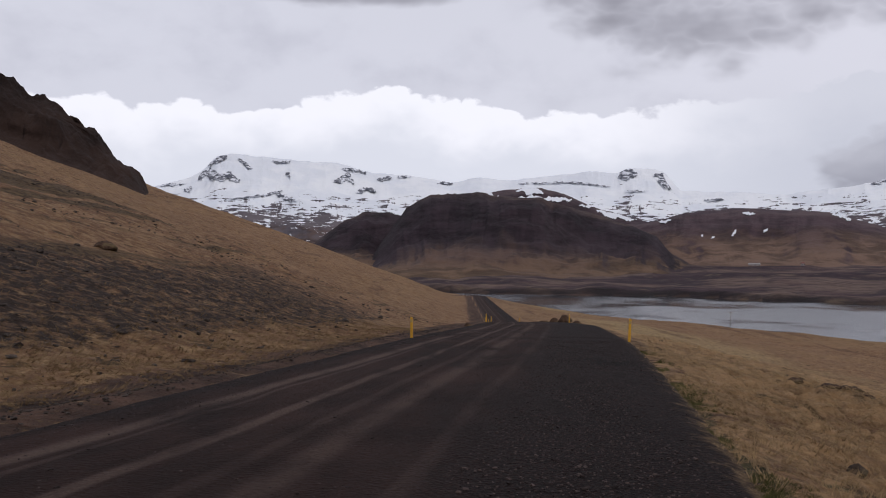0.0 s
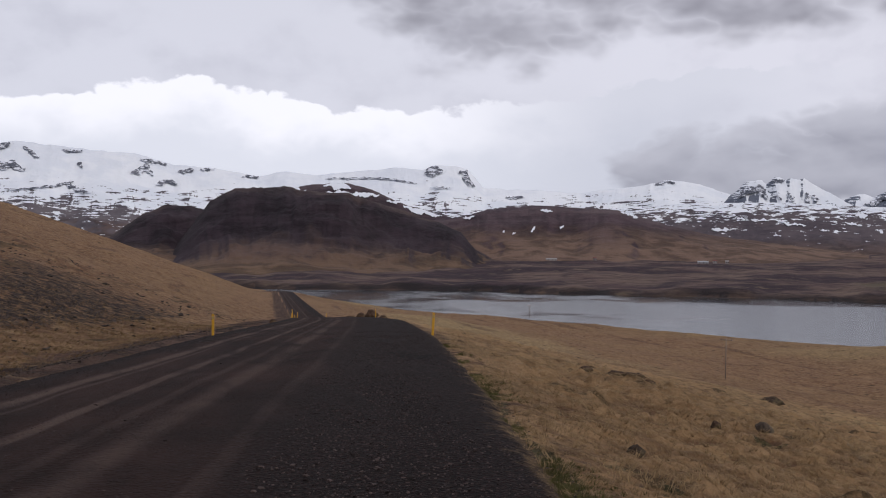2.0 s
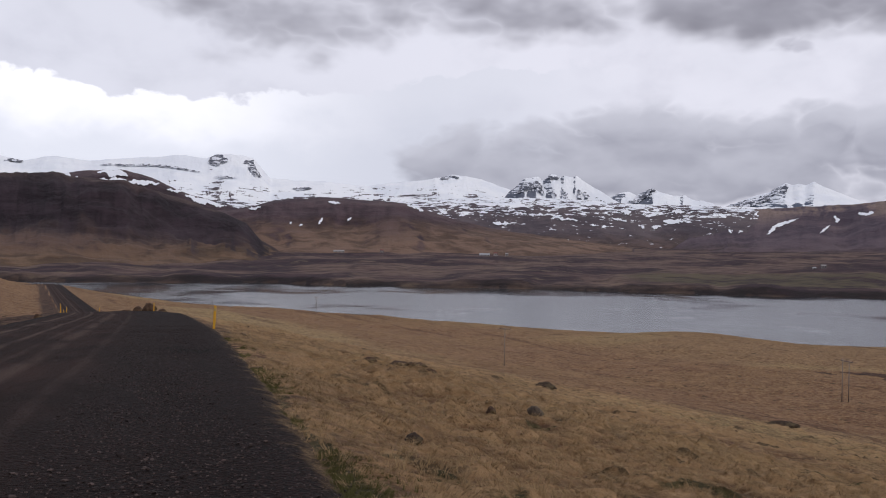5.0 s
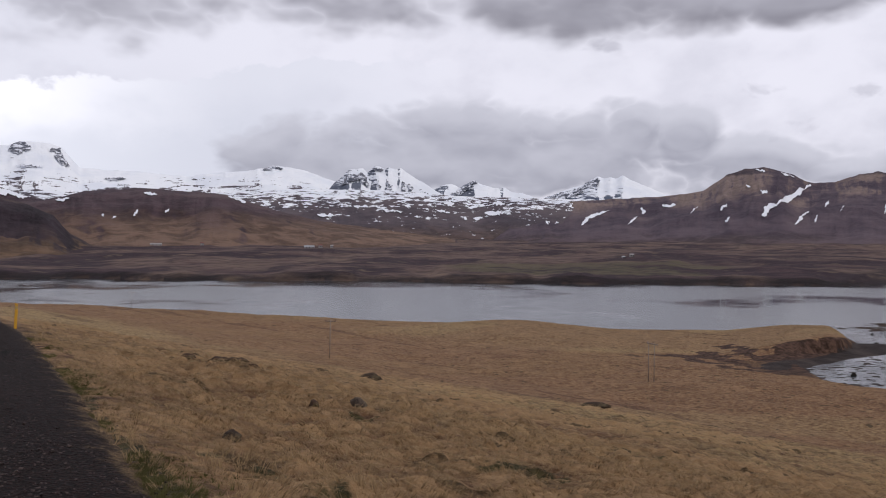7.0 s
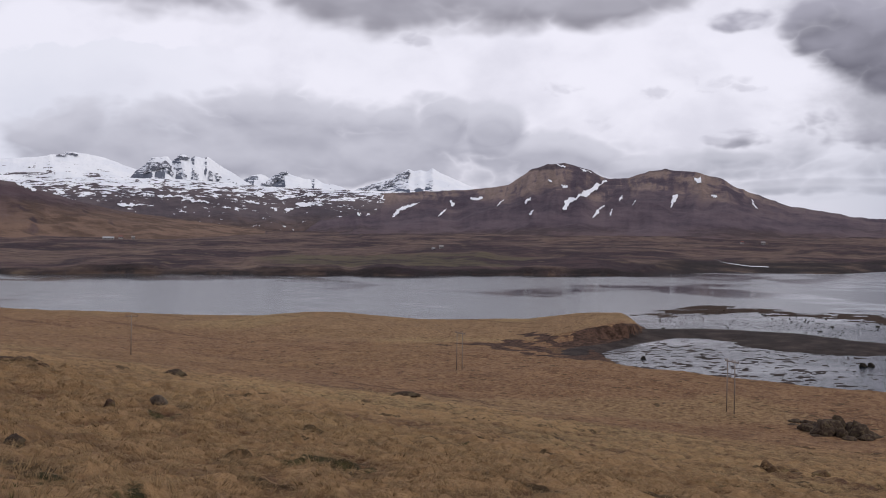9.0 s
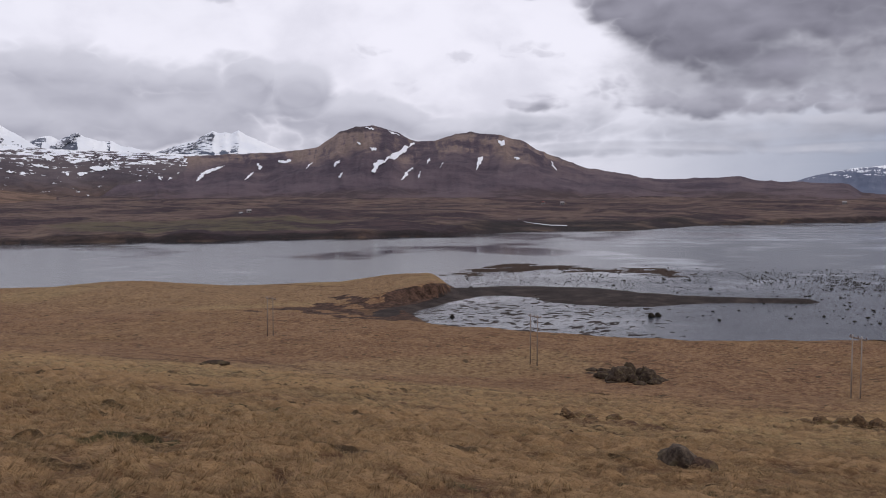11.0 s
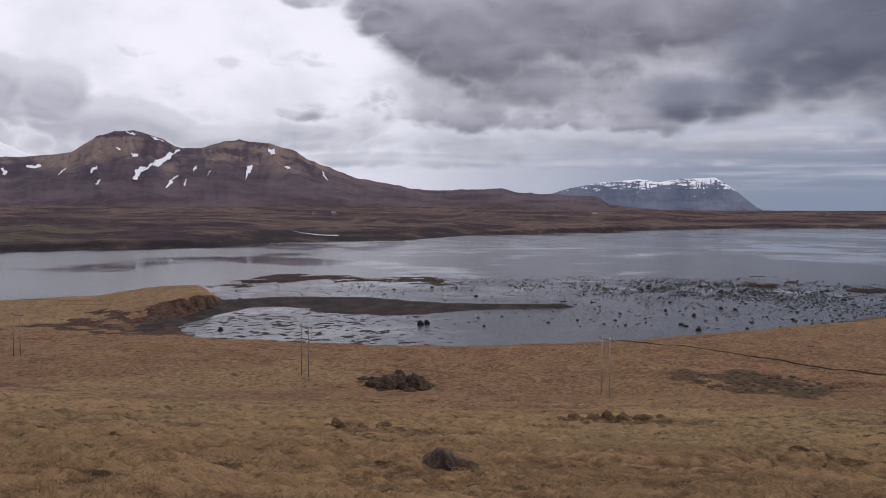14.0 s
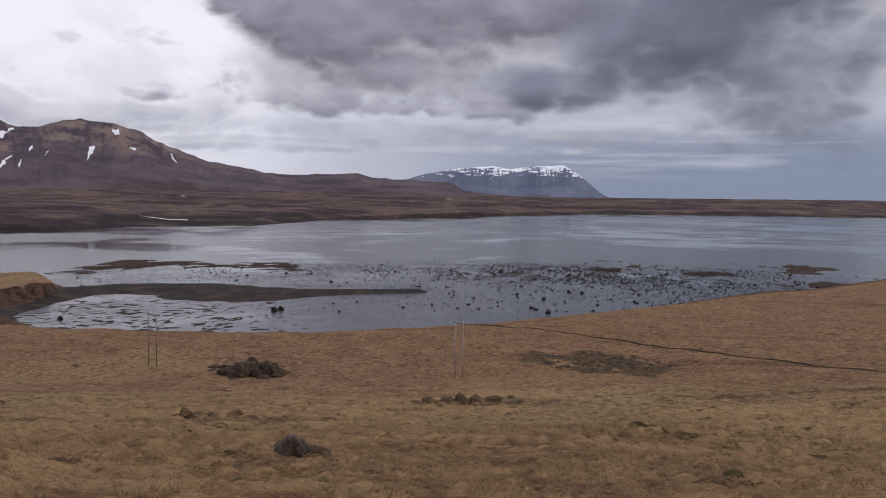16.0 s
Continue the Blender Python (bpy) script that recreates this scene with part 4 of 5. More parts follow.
def draped(hill, path, wide, name, mat, lift=1.2):
    """A ragged strip draped over a slope along bearings and angles, as part of its mountain; wide: half its width in degrees."""
    ob, az, rr, z = hill
    angle = np.degrees(np.arctan2(z - EYE, rr[:, None]))
    reach = sum(math.hypot(b[0] - a[0], b[1] - a[1]) for a, b in zip(path, path[1:]))
    n = int(max(24, min(90, reach / 0.03)))
    t = np.linspace(0, 1, n)
    pb = np.interp(t, np.linspace(0, 1, len(path)), [p[0] for p in path])
    pe = np.interp(t, np.linspace(0, 1, len(path)), [p[1] for p in path])
    tb, te = np.gradient(pb), np.gradient(pe)
    size = np.hypot(tb, te) + 1e-9
    nb, ne = -te / size, tb / size
    seed = int(path[0][0] * 10 + path[0][1] * 100) % 500 + 300
    lobes = max(3.0, reach / (2.2 * wide))
    taper = np.sin(np.pi * np.clip(t, 0.02, 0.98)) ** 0.45
    xs, ys, zs = [], [], []
    for k in np.linspace(-1, 1, 9):
        ragged = np.clip(0.85 + 1.5 * fbm(t * lobes, 0 * t + 5.0 * (k > 0), 4, seed, 0.65), 0.08, 1.9)
        half = wide * taper * ragged * k
        drift = 0.55 * wide * fbm(t * lobes * 0.7, 0 * t, 4, seed + 1, 0.6)
        qa, qe = pb + nb * (half + drift), pe + ne * (half + drift)
        col = np.clip(np.round((qa - az[0]) / (az[1] - az[0])).astype(int), 0, len(az) - 1)
        line = []
        for c, a, e in zip(col, qa, qe):
            e = min(e, angle[:, c].max() - 0.03)
            i = max(int(np.argmax(angle[:, c] >= e)), 1)
            f = np.clip((e - angle[i - 1, c]) / (angle[i, c] - angle[i - 1, c] + 1e-9), 0, 1)
            r = rr[i - 1] + f * (rr[i] - rr[i - 1]) - 5.0 * lift
            line.append((r * math.sin(radians(a)), r * math.cos(radians(a)), EYE + r * math.tan(radians(e)) + lift))
        line = np.array(line)
        xs.append(line[:, 0]), ys.append(line[:, 1]), zs.append(line[:, 2])
    p = sheet(name, np.array(xs), np.array(ys), np.array(zs), mat)
    p.parent = ob
    return p


STEEP_TOP = ((0, 0), (0.3, 0.17), (0.6, 0.44), (0.8, 0.66), (1, 1))
CONE = ((0, 0), (0.3, 0.2), (0.7, 0.6), (1, 1))
MESA_FORM = ((0, 0), (0.3, 0.14), (0.52, 0.34), (0.64, 0.62), (0.72, 0.80), (0.85, 0.93), (1, 1))
ROUND = ((0, 0), (0.25, 0.2), (0.6, 0.66), (0.8, 0.87), (1, 1))

snowy_range = mountain("snowy_range", "long snow-covered mountain range below bright cloud", SNOWY,
         [(-26, 4.4), (-17.8, 4.2), (-15.9, 4.77), (-14.9, 5.3), (-14.1, 6.2), (-13.2, 6.4), (-10.1, 6.16), (-6.6, 5.96), (-4.5, 5.4), (-2, 5.26), (0.5, 4.86), (2.3, 5.2), (4.1, 5.0),
          (6.2, 5.2), (9.1, 5.6), (10.8, 5.45), (11.7, 5.75), (12.8, 5.7), (13.7, 5.5), (14.7, 4.3), (17.8, 4.2), (20.7, 4.0), (23.1, 4.3), (24.8, 4.5), (26.2, 4.8), (27.9, 4.5), (30, 3.8), (33, 3.4), (38, 3.0), (43, 2.6), (47, 1.6)],
         2900, 4500, STEEP_TOP, 0.07, 0.0, 330, 100, sharp=0.010)
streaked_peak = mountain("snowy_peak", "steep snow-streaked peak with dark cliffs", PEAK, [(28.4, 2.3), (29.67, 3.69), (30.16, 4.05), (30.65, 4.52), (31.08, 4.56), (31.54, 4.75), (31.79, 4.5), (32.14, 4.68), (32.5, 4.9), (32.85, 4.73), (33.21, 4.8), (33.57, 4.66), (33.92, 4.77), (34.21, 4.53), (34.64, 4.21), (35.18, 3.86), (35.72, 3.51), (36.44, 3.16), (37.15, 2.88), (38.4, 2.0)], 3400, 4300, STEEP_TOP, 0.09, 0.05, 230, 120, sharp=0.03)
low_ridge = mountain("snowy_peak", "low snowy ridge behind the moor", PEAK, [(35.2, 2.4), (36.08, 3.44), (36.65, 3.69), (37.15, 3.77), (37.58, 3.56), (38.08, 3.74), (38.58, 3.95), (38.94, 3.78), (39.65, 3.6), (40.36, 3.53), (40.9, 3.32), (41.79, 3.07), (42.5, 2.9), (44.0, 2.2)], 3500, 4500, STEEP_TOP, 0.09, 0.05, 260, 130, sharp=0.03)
hazy_peak = mountain("snowy_peak", "dark peak tinted blue by haze, with a snow-covered shoulder", HAZY_PEAK, [(41.8, 2.2), (43.03, 2.9), (43.73, 3.18), (44.61, 3.5), (45.31, 3.67), (45.83, 4.02), (46.28, 4.23), (46.63, 4.09), (47.05, 4.19), (47.39, 4.08), (47.8, 4.29), (48.25, 4.01), (48.77, 3.79), (49.45, 3.48), (50.6, 3.0), (53.0, 2.2)], 3500, 4500, CONE, 0.08, 0.03, 200, 140, sharp=0.015)
mountain("dark_hill", "small dark rocky hill beside the valley mouth", DOME, [(-12.5, -1.0), (-8.5, 0.56), (-6.6, 2.0), (-4.8, 2.8), (-3.4, 2.75), (-2, 2.3), (0, 1.4), (2, 0.5)], 1300, 1950, MESA_FORM, 0.22, 0.05, 120, 155)
snowy_moor = mountain("snowy_moor", "dark stony moor dotted with old snow", SPECKLED,
         [(9, 1.6), (12, 2.4), (15, 2.7), (20, 2.9), (24, 3.1), (28, 3.35), (33, 3.3), (37, 3.0), (41, 2.9), (45, 2.8), (50, 2.5), (53, 1.6), (55, 0.8)], 2250, 3350, ROUND, 0.05, 0.01, 260, 145, sharp=0.01)
dome = mountain("dark_hill", "dark flat-topped hill with steep rock sides", DOME,
                [(-6.5, -1.2), (-4.5, 0.2), (-3.2, 1.9), (-2.3, 3.05), (-0.9, 3.75), (2.3, 4.0), (5.9, 3.7), (9.1, 3.0), (11.5, 2.2), (13.3, 1.45), (14.2, 0.4), (15.9, -0.46), (18.5, -1.1)],
                1020, 1750, MESA_FORM, 0.15, 0.09, 130, 150, 0.07)
rim = mountain("foothill", "brown snow-dotted rim behind the dark hill", FOOT, [(-3, 3.0), (2, 4.05), (4.1, 4.4), (6.2, 4.5), (7.7, 4.06), (9.1, 3.4), (11.8, 2.6), (15, 2.0), (18, 1.2)], 1900, 2500, ROUND, 0.09, 0.02, 180, 160)
moor_hill = mountain("foothill", "rounded brown moorland hill above the shore farms", FOOT,
                     [(8, 1.2), (11.5, 2.2), (13.5, 2.5), (15, 2.93), (18.1, 3.2), (20.7, 3.07), (23.1, 2.88), (24.8, 2.38), (26.5, 1.88), (28.6, 1.37), (33.6, 0.7), (38, 0.2)],
                     1500, 2200, ROUND, 0.07, 0.02, 190, 170)
twin = mountain("brown_mountain", "twin-topped bare brown mountain with snow gullies", TWIN,
                [(37, 0.2), (39, 0.9), (41, 1.9), (43.3, 2.55), (47, 2.8), (50.8, 2.99), (52.6, 3.25), (54, 4.24), (55.1, 4.6), (56.1, 4.66), (57.5, 4.3), (58.6, 3.7), (60, 3.72), (61.3, 4.15), (62.2, 4.25), (64.3, 4.02), (65.7, 3.56),
                 (66.3, 3.15), (69.5, 1.92), (72, 1.5), (73.7, 1.18), (76.5, 1.26), (78.6, 1.35), (79.6, 1.06), (82, 0.96), (84.6, 0.79), (85.3, 0.28), (88.2, 0.0), (91, -0.4)],
                1900, 3200, CONE, 0.07, 0.07, 300, 180)
mountain("table_mountain", "distant table mountain tinted blue by haze, with snow on top", MESA, [(79.5, 0.0), (81.5, 0.93), (82.9, 1.33), (84.7, 1.69), (87.1, 1.87), (88.2, 1.7), (89.6, 1.88), (91.6, 1.95), (92.7, 1.25), (94, 0.15), (95, -0.3)],
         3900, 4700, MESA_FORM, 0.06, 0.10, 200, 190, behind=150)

# old snow in the gullies and hollows
for path, wide in ((((58.7, 3.53), (57.97, 3.1), (57.12, 2.61), (56.34, 2.06), (56.02, 1.72)), 0.20), (((55.91, 3.26), (56.29, 3.07)), 0.11), (((53.63, 2.08), (54.01, 2.45)), 0.11),
                   (((53.93, 1.36), (54.18, 1.69)), 0.07), (((55.09, 3.58), (55.34, 3.45)), 0.05), (((57.89, 1.2), (58.29, 1.75), (58.62, 1.96)), 0.08), (((58.94, 1.34), (59.08, 1.76)), 0.06),
                   (((59.48, 2.24), (59.68, 2.59)), 0.06), (((62.64, 1.8), (62.71, 2.28), (62.98, 2.67)), 0.12), (((63.95, 3.76), (64.43, 3.42)), 0.14), (((64.98, 2.59), (65.33, 2.52)), 0.07),
                   (((67.28, 2.33), (67.63, 1.77)), 0.06), (((55.61, 4.50), (56.18, 4.38)), 0.06), (((57.08, 4.30), (57.79, 4.0)), 0.06), (((43.64, 1.2), (44.13, 1.76), (44.41, 2.19)), 0.12),
                   (((43.08, 1.26), (43.29, 1.41)), 0.10), (((45.26, 1.13), (45.67, 1.63), (47.06, 2.12)), 0.09), (((48.17, 1.21), (48.72, 1.7)), 0.06), (((48.98, 2.26), (49.12, 1.84)), 0.10),
                   (((44.3, 2.50), (44.69, 2.47)), 0.06), (((43.74, 2.30), (44.13, 2.40)), 0.10), (((50.2, 2.35), (51.0, 2.45)), 0.10), (((51.9, 1.9), (52.3, 2.3)), 0.05), (((60.3, 2.0), (60.5, 2.3)), 0.04)):
    draped(twin, path, wide, "snow_patch", SNOW)
for path, wide in ((((2.09, 3.91), (2.73, 4.02), (3.52, 3.96)), 0.20), (((4.59, 4.29), (5.42, 4.22), (6.31, 4.08)), 0.18), (((4.45, 3.82), (6.31, 3.8), (8.1, 3.73)), 0.12),
                   (((8.53, 3.40), (9.46, 3.30)), 0.10), (((9.61, 3.05), (10.43, 2.77), (11.14, 2.74)), 0.14), (((10.96, 2.75), (11.67, 2.55), (12.1, 2.5)), 0.14)):
    draped(rim, path, wide, "snow_patch", SNOW)
for path, wide in ((((23.23, 2.71), (24.3, 2.45)), 0.11), (((18.3, 2.85), (19.05, 2.8)), 0.07), (((17.76, 1.45), (17.95, 1.86)), 0.10), (((19.51, 1.68), (19.77, 1.96)), 0.06),
                   (((15.92, 1.46), (16.05, 1.56)), 0.06), (((16.49, 1.3), (16.74, 1.44)), 0.06), (((13.4, 2.35), (14.14, 2.45)), 0.09)):
    draped(moor_hill, path, wide, "snow_patch", SNOW)
for path, wide in ((((28.69, 1.7), (29.82, 1.64)), 0.09),
                   (((30.03, 2.39), (30.81, 2.29)), 0.06),
                   (((30.95, 2.26), (31.87, 2.23)), 0.09),
                   (((32.34, 2.2), (33.23, 1.99), (34.01, 1.93)), 0.08),
                   (((34.73, 1.68), (35.3, 1.61)), 0.05),
                   (((36.66, 2.52), (37.3, 2.45)), 0.12),
                   (((36.09, 2.08), (37.02, 1.88)), 0.06),
                   (((38.52, 1.53), (39.09, 1.6)), 0.08),
                   (((39.23, 1.89), (40.02, 1.89), (40.3, 2.04)), 0.11),
                   (((39.73, 2.5), (40.51, 2.47)), 0.1),
                   (((40.73, 2.18), (41.01, 2.18)), 0.06),
                   (((37.88, 1.67), (38.09, 1.45)), 0.06),
                   (((41.15, 2.82), (41.65, 2.79)), 0.08)):
    draped(snowy_moor, path, wide, "snow_patch", SNOW)
# bare rock steps that stand out of the snow
for path, wide in ((((-15.2, 4.64), (-14.76, 4.99), (-14.32, 5.14), (-13.43, 5.04), (-12.66, 4.76)), 0.25), (((-14.58, 5.47), (-14.08, 5.89), (-13.51, 6.2)), 0.15), (((-12.8, 6.0), (-12.34, 5.69), (-11.95, 5.43)), 0.15),
                   (((-10.71, 6.0), (-10.12, 5.85), (-9.59, 6.0)), 0.10), (((-9.91, 5.29), (-9.58, 4.96)), 0.10), (((-6.91, 4.68), (-6.06, 5.05), (-5.64, 4.64)), 0.16), (((-6.41, 5.6), (-5.65, 5.5), (-4.89, 5.3)), 0.10),
                   (((-5.5, 4.09), (-5.02, 4.31), (-4.26, 4.18)), 0.20), (((-4.23, 4.95), (-3.29, 5.05)), 0.12), (((-2.94, 5.08), (-2.03, 5.15)), 0.08), (((-10.5, 3.91), (-9.9, 3.72), (-8.9, 3.46)), 0.12),
                   (((-0.4, 4.73), (0.59, 4.75)), 0.09), (((10.95, 5.08), (11.52, 5.4), (12.09, 5.22)), 0.25), (((13.21, 5.35), (13.57, 4.93), (14.2, 4.36)), 0.20), (((4.73, 4.75), (8.46, 4.8), (10.46, 4.51)), 0.06),
                   (((-16.0, 3.95), (-15.57, 4.23)), 0.12), (((11.31, 4.26), (12.72, 4.22)), 0.06), (((16.09, 3.64), (17.26, 3.7)), 0.08), (((-13.61, 3.49), (-11.09, 3.82), (-10.1, 4.12)), 0.06),
                   (((-17.41, 4.23), (-15.88, 4.40)), 0.06), (((25.34, 4.45), (25.96, 4.65), (26.51, 4.5)), 0.09)):
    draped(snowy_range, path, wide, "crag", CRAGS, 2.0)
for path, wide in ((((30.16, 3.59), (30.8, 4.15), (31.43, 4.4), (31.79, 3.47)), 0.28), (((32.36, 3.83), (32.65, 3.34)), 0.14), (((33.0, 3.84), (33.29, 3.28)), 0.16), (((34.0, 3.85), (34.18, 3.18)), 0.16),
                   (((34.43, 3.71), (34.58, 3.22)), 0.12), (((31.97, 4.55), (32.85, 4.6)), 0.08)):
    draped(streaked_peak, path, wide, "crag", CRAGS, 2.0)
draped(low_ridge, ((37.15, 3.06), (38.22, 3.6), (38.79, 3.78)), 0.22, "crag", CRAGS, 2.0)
draped(hazy_peak, ((43.3, 2.85), (44.3, 3.05), (45.4, 3.2)), 0.2, "crag", CRAGS, 2.0)
draped(hazy_peak, ((44.61, 3.04), (45.66, 3.6), (46.42, 3.95)), 0.28, "crag", CRAGS, 2.0)


# ---------------------------------------------------------------- the crag above the hillside
def rock_ridge():
    s = np.linspace(0, 1, 260)[None, :]
    t = np.linspace(0, 1, 60)[:, None]
    az = -42 + 24.1 * s
    tall = np.interp(s, [0, 0.65, 0.73, 0.79, 0.845, 0.895, 0.915, 0.96, 0.985, 1.0], [30, 21, 20, 20, 16.5, 12.5, 10, 8.0, 4, 0])
    rr = 345 - 45 * t + 10 * fbm(az * 0.5, t * 2, 4, 203) + 0 * s
    x, y = rr * np.sin(np.radians(az)), rr * np.cos(np.radians(az))
    rise = np.interp(t, [0, 0.15, 0.5, 0.75, 1], [0.92, 1.0, 0.72, 0.25, 0])
    z = land(x, y) - 2 + tall * rise * (1 + 0.18 * ridged(az * 0.5, t * 2, 5, 205)) + 3.3 * ridged(x * 0.07, y * 0.07, 6, 207) * np.minimum(1, tall / 8) * rise
    far = 345 + 70
    back_x, back_y = far * np.sin(np.radians(az)), far * np.cos(np.radians(az))
    x, y, z = (np.vstack([a, b]) for a, b in ((back_x, x), (back_y, y), (land(back_x, back_y) - 4, z)))
    z[-1] -= 6
    return tagged(sheet("rock_ridge", x, y, z, CRAG, False, {"rise": 0.6 + 0 * z, "turn": x * 0.12}), "dark jagged rock ridge above the grassy slope", "cliff")


rock_ridge()


def turf_ditch(points):
    """A drain across the field: a dark cut bank with turf thrown up behind it."""
    p = np.array(points, float)
    far = np.concatenate([[0], np.cumsum(np.hypot(*np.diff(p, axis=0).T))])
    s = np.arange(0, far[-1], 0.8)
    cx, cy = np.interp(s, far, p[:, 0]), np.interp(s, far, p[:, 1])
    cx, cy = cx + 0.8 * fbm(s * 0.06, 0 * s, 3, 211), cy + 0.8 * fbm(s * 0.06, 0 * s + 9, 3, 212)
    r = np.hypot(cx, cy)
    nx, ny = cx / r, cy / r
    off = np.array([-0.5, -0.2, -0.05, 0.05, 0.3, 0.7])[:, None]
    up = np.array([-0.02, 0.02, 0.05, 0.17, 0.16, -0.10])[:, None] * (1 + 0.7 * fbm(s * 0.3, 0 * s, 3, 213))[None, :]
    x, y = cx + off * nx, cy + off * ny
    return tagged(sheet("ditch", x, y, land(x, y) + up, DITCH_SOIL), "dark narrow drainage ditch cut through the lower field", "ditch", kind="structure")


turf_ditch(DITCH)


# ---------------------------------------------------------------- things: helpers
def level(x, y):
    return float(land(np.array([x]), np.array([y]))[0])


def part(name, bm, mat, parent=None, label=""):
    mesh = bpy.data.meshes.new(name)
    bm.to_mesh(mesh)
    bm.free()
    mesh.materials.append(mat)
    ob = new(name, mesh)
    if parent is not None:
        ob.parent = parent
    if label:
        ob["label"] = label
    return ob


def smooth_faces(bm):
    for f in bm.faces:
        f.smooth = True


def box(bm, size, at, turn=0.0, bevel=0.0):
    m = Matrix.Translation(at) @ Matrix.Rotation(turn, 4, "Z") @ Matrix.Diagonal((*size, 1))
    made = bmesh.ops.create_cube(bm, size=1.0, matrix=m)
    if bevel:
        edges = list({e for v in made["verts"] for e in v.link_edges})
        bmesh.ops.bevel(bm, geom=edges, offset=bevel, segments=2, affect="EDGES")


def rod(bm, a, b, r0, r1, sides=10):
    a, b = Vector(a), Vector(b)
    d = b - a
    m = Matrix.Translation((a + b) / 2) @ d.to_track_quat("Z", "Y").to_matrix().to_4x4()
    bmesh.ops.create_cone(bm, cap_ends=True, segments=sides, radius1=r0, radius2=r1, depth=d.length, matrix=m)


def rock_mesh(size, seed, rough=0.35, detail=3, jag=0.12):
    """A weathered stone, flat-bottomed, of about that size in metres."""
    bm = bmesh.new()
    bmesh.ops.create_icosphere(bm, subdivisions=detail, radius=0.5)
    off = Vector((seed * 3.7, seed * 1.3, seed * 7.9))
    for v in bm.verts:
        n = v.co.normalized()
        k = 1 + rough * noise.noise(n * 1.6 + off) + jag * noise.noise(n * 5 + off) + 0.05 * noise.noise(n * 13 + off)
        p = n * 0.5 * k
        for axis in (Vector((0.8, 0.3, 0.5)), Vector((-0.5, 0.8, 0.3)), Vector((0.2, -0.7, 0.7)), Vector((-0.7, -0.5, 0.5))):
            a = axis.normalized()
            over = p.dot(a) - 0.40 - 0.05 * noise.noise(a * 3 + off)
            if over > 0:
                p = p - a * over * 0.8
        p = p * (1 + jag * (0.5 - 2.0 * abs(noise.noise(n * 3.1 - off))))
        p.z = max(p.z, -0.28)
        v.co = Vector((p.x * size[0], p.y * size[1], p.z * size[2]))
    smooth_faces(bm)
    return bm


def boulder(x, y, size, seed, label, mat=None, turn=0.0, sink=0.18, name="boulder"):
    ob = part(name, rock_mesh(size, seed), mat or BOULDER)
    ob.matrix_world = pose(x, y, level(x, y) + size[2] * (0.28 - sink), 0, 0, turn)
    return tagged(ob, label, "rock")


# ---------------------------------------------------------------- marker posts along the road
def marker_post():
    thing = new("marker_post")
    bm = bmesh.new()
    box(bm, (0.105, 0.045, 1.12), (0, 0, 0.46), 0, 0.012)
    for v in bm.verts:
        if v.co.z > 0.95:
            v.co.z -= 0.05 * (0.5 + v.co.x / 0.105)
    part("stake", bm, YELLOW, thing, "sun-bleached yellow plastic stake")
    bm = bmesh.new()
    box(bm, (0.09, 0.012, 0.13), (0, -0.028, 0.84), 0, 0.003)
    part("reflector", bm, WHITE, thing, "dull amber reflector plate")
    return tagged(thing, "yellow plastic marker post at the edge of the gravel road", "marker post", "marker posts along the road")


first_post = marker_post()
POSTS = ((-1.30, 38.5, 8), (7.95, 38.5, 6), (4.75, 97.0, 5), (13.75, 98.0, 9), (6.4, 119.0, 5), (7.3, 142.0, 4), (8.9, 187.0, 4), (15.9, 187.0, 3))
for i, (px, py, turn) in enumerate(POSTS):
    at = pose(px, py, level(px, py), 2 - i % 3, 3 * math.sin(i * 2.1), -turn)
    if i == 0:
        first_post.matrix_world = at
    else:
        copy_thing(first_post, at)

# ---------------------------------------------------------------- power line across the lower field
LINE = ((142, 446, 7.6, 1), (101, 178, 8.8, 1), (152, 129, 8.6, 2), (146, 64, 9.0, 2), (139.5, 11.5, 9.0, 2), (130, -62, 9.0, 2))


def power_pole(x, y, tall, legs, towards, pale):
    thing = new("power_pole")
    wood = PALE_TIMBER if pale else TIMBER
    half = 1.0 if legs == 2 else 0.0
    for side in ((-1, 1) if legs == 2 else (0,)):
        bm = bmesh.new()
        rod(bm, (side * half, 0, -0.8), (side * half * 0.96, 0, tall), 0.11, 0.075)
        smooth_faces(bm)
        part("pole", bm, wood, thing)
    bm = bmesh.new()
    box(bm, (3.6 if legs == 2 else 2.6, 0.16, 0.20), (0, 0.16, tall - 0.45), 0, 0.02)
    part("crossarm", bm, TIMBER, thing)
    for k in (-1, 0, 1):
        bm = bmesh.new()
        at = k * (1.65 if legs == 2 else 1.15)
        for j in range(3):
            rod(bm, (at, 0.16, tall - 0.34 + j * 0.09), (at, 0.16, tall - 0.27 + j * 0.09), 0.085, 0.06, 8)
        rod(bm, (at, 0.16, tall - 0.36), (at, 0.16, tall - 0.04), 0.03, 0.03, 6)
        part("insulator", bm, PORCELAIN, thing)
    thing.matrix_world = pose(x, y, level(x, y), 0, 0.6, towards)
    words = "weathered timber power pole pair with a crossarm on the low field" if legs == 2 else "single weathered timber power pole with a crossarm"
    return tagged(thing, words, "power pole", "power poles of the line")


for i, (px, py, tall, legs) in enumerate(LINE):
    power_pole(px, py, tall, legs, -math.degrees(math.atan2(px, py)) - (52 if legs == 2 else 12), i >= 4)


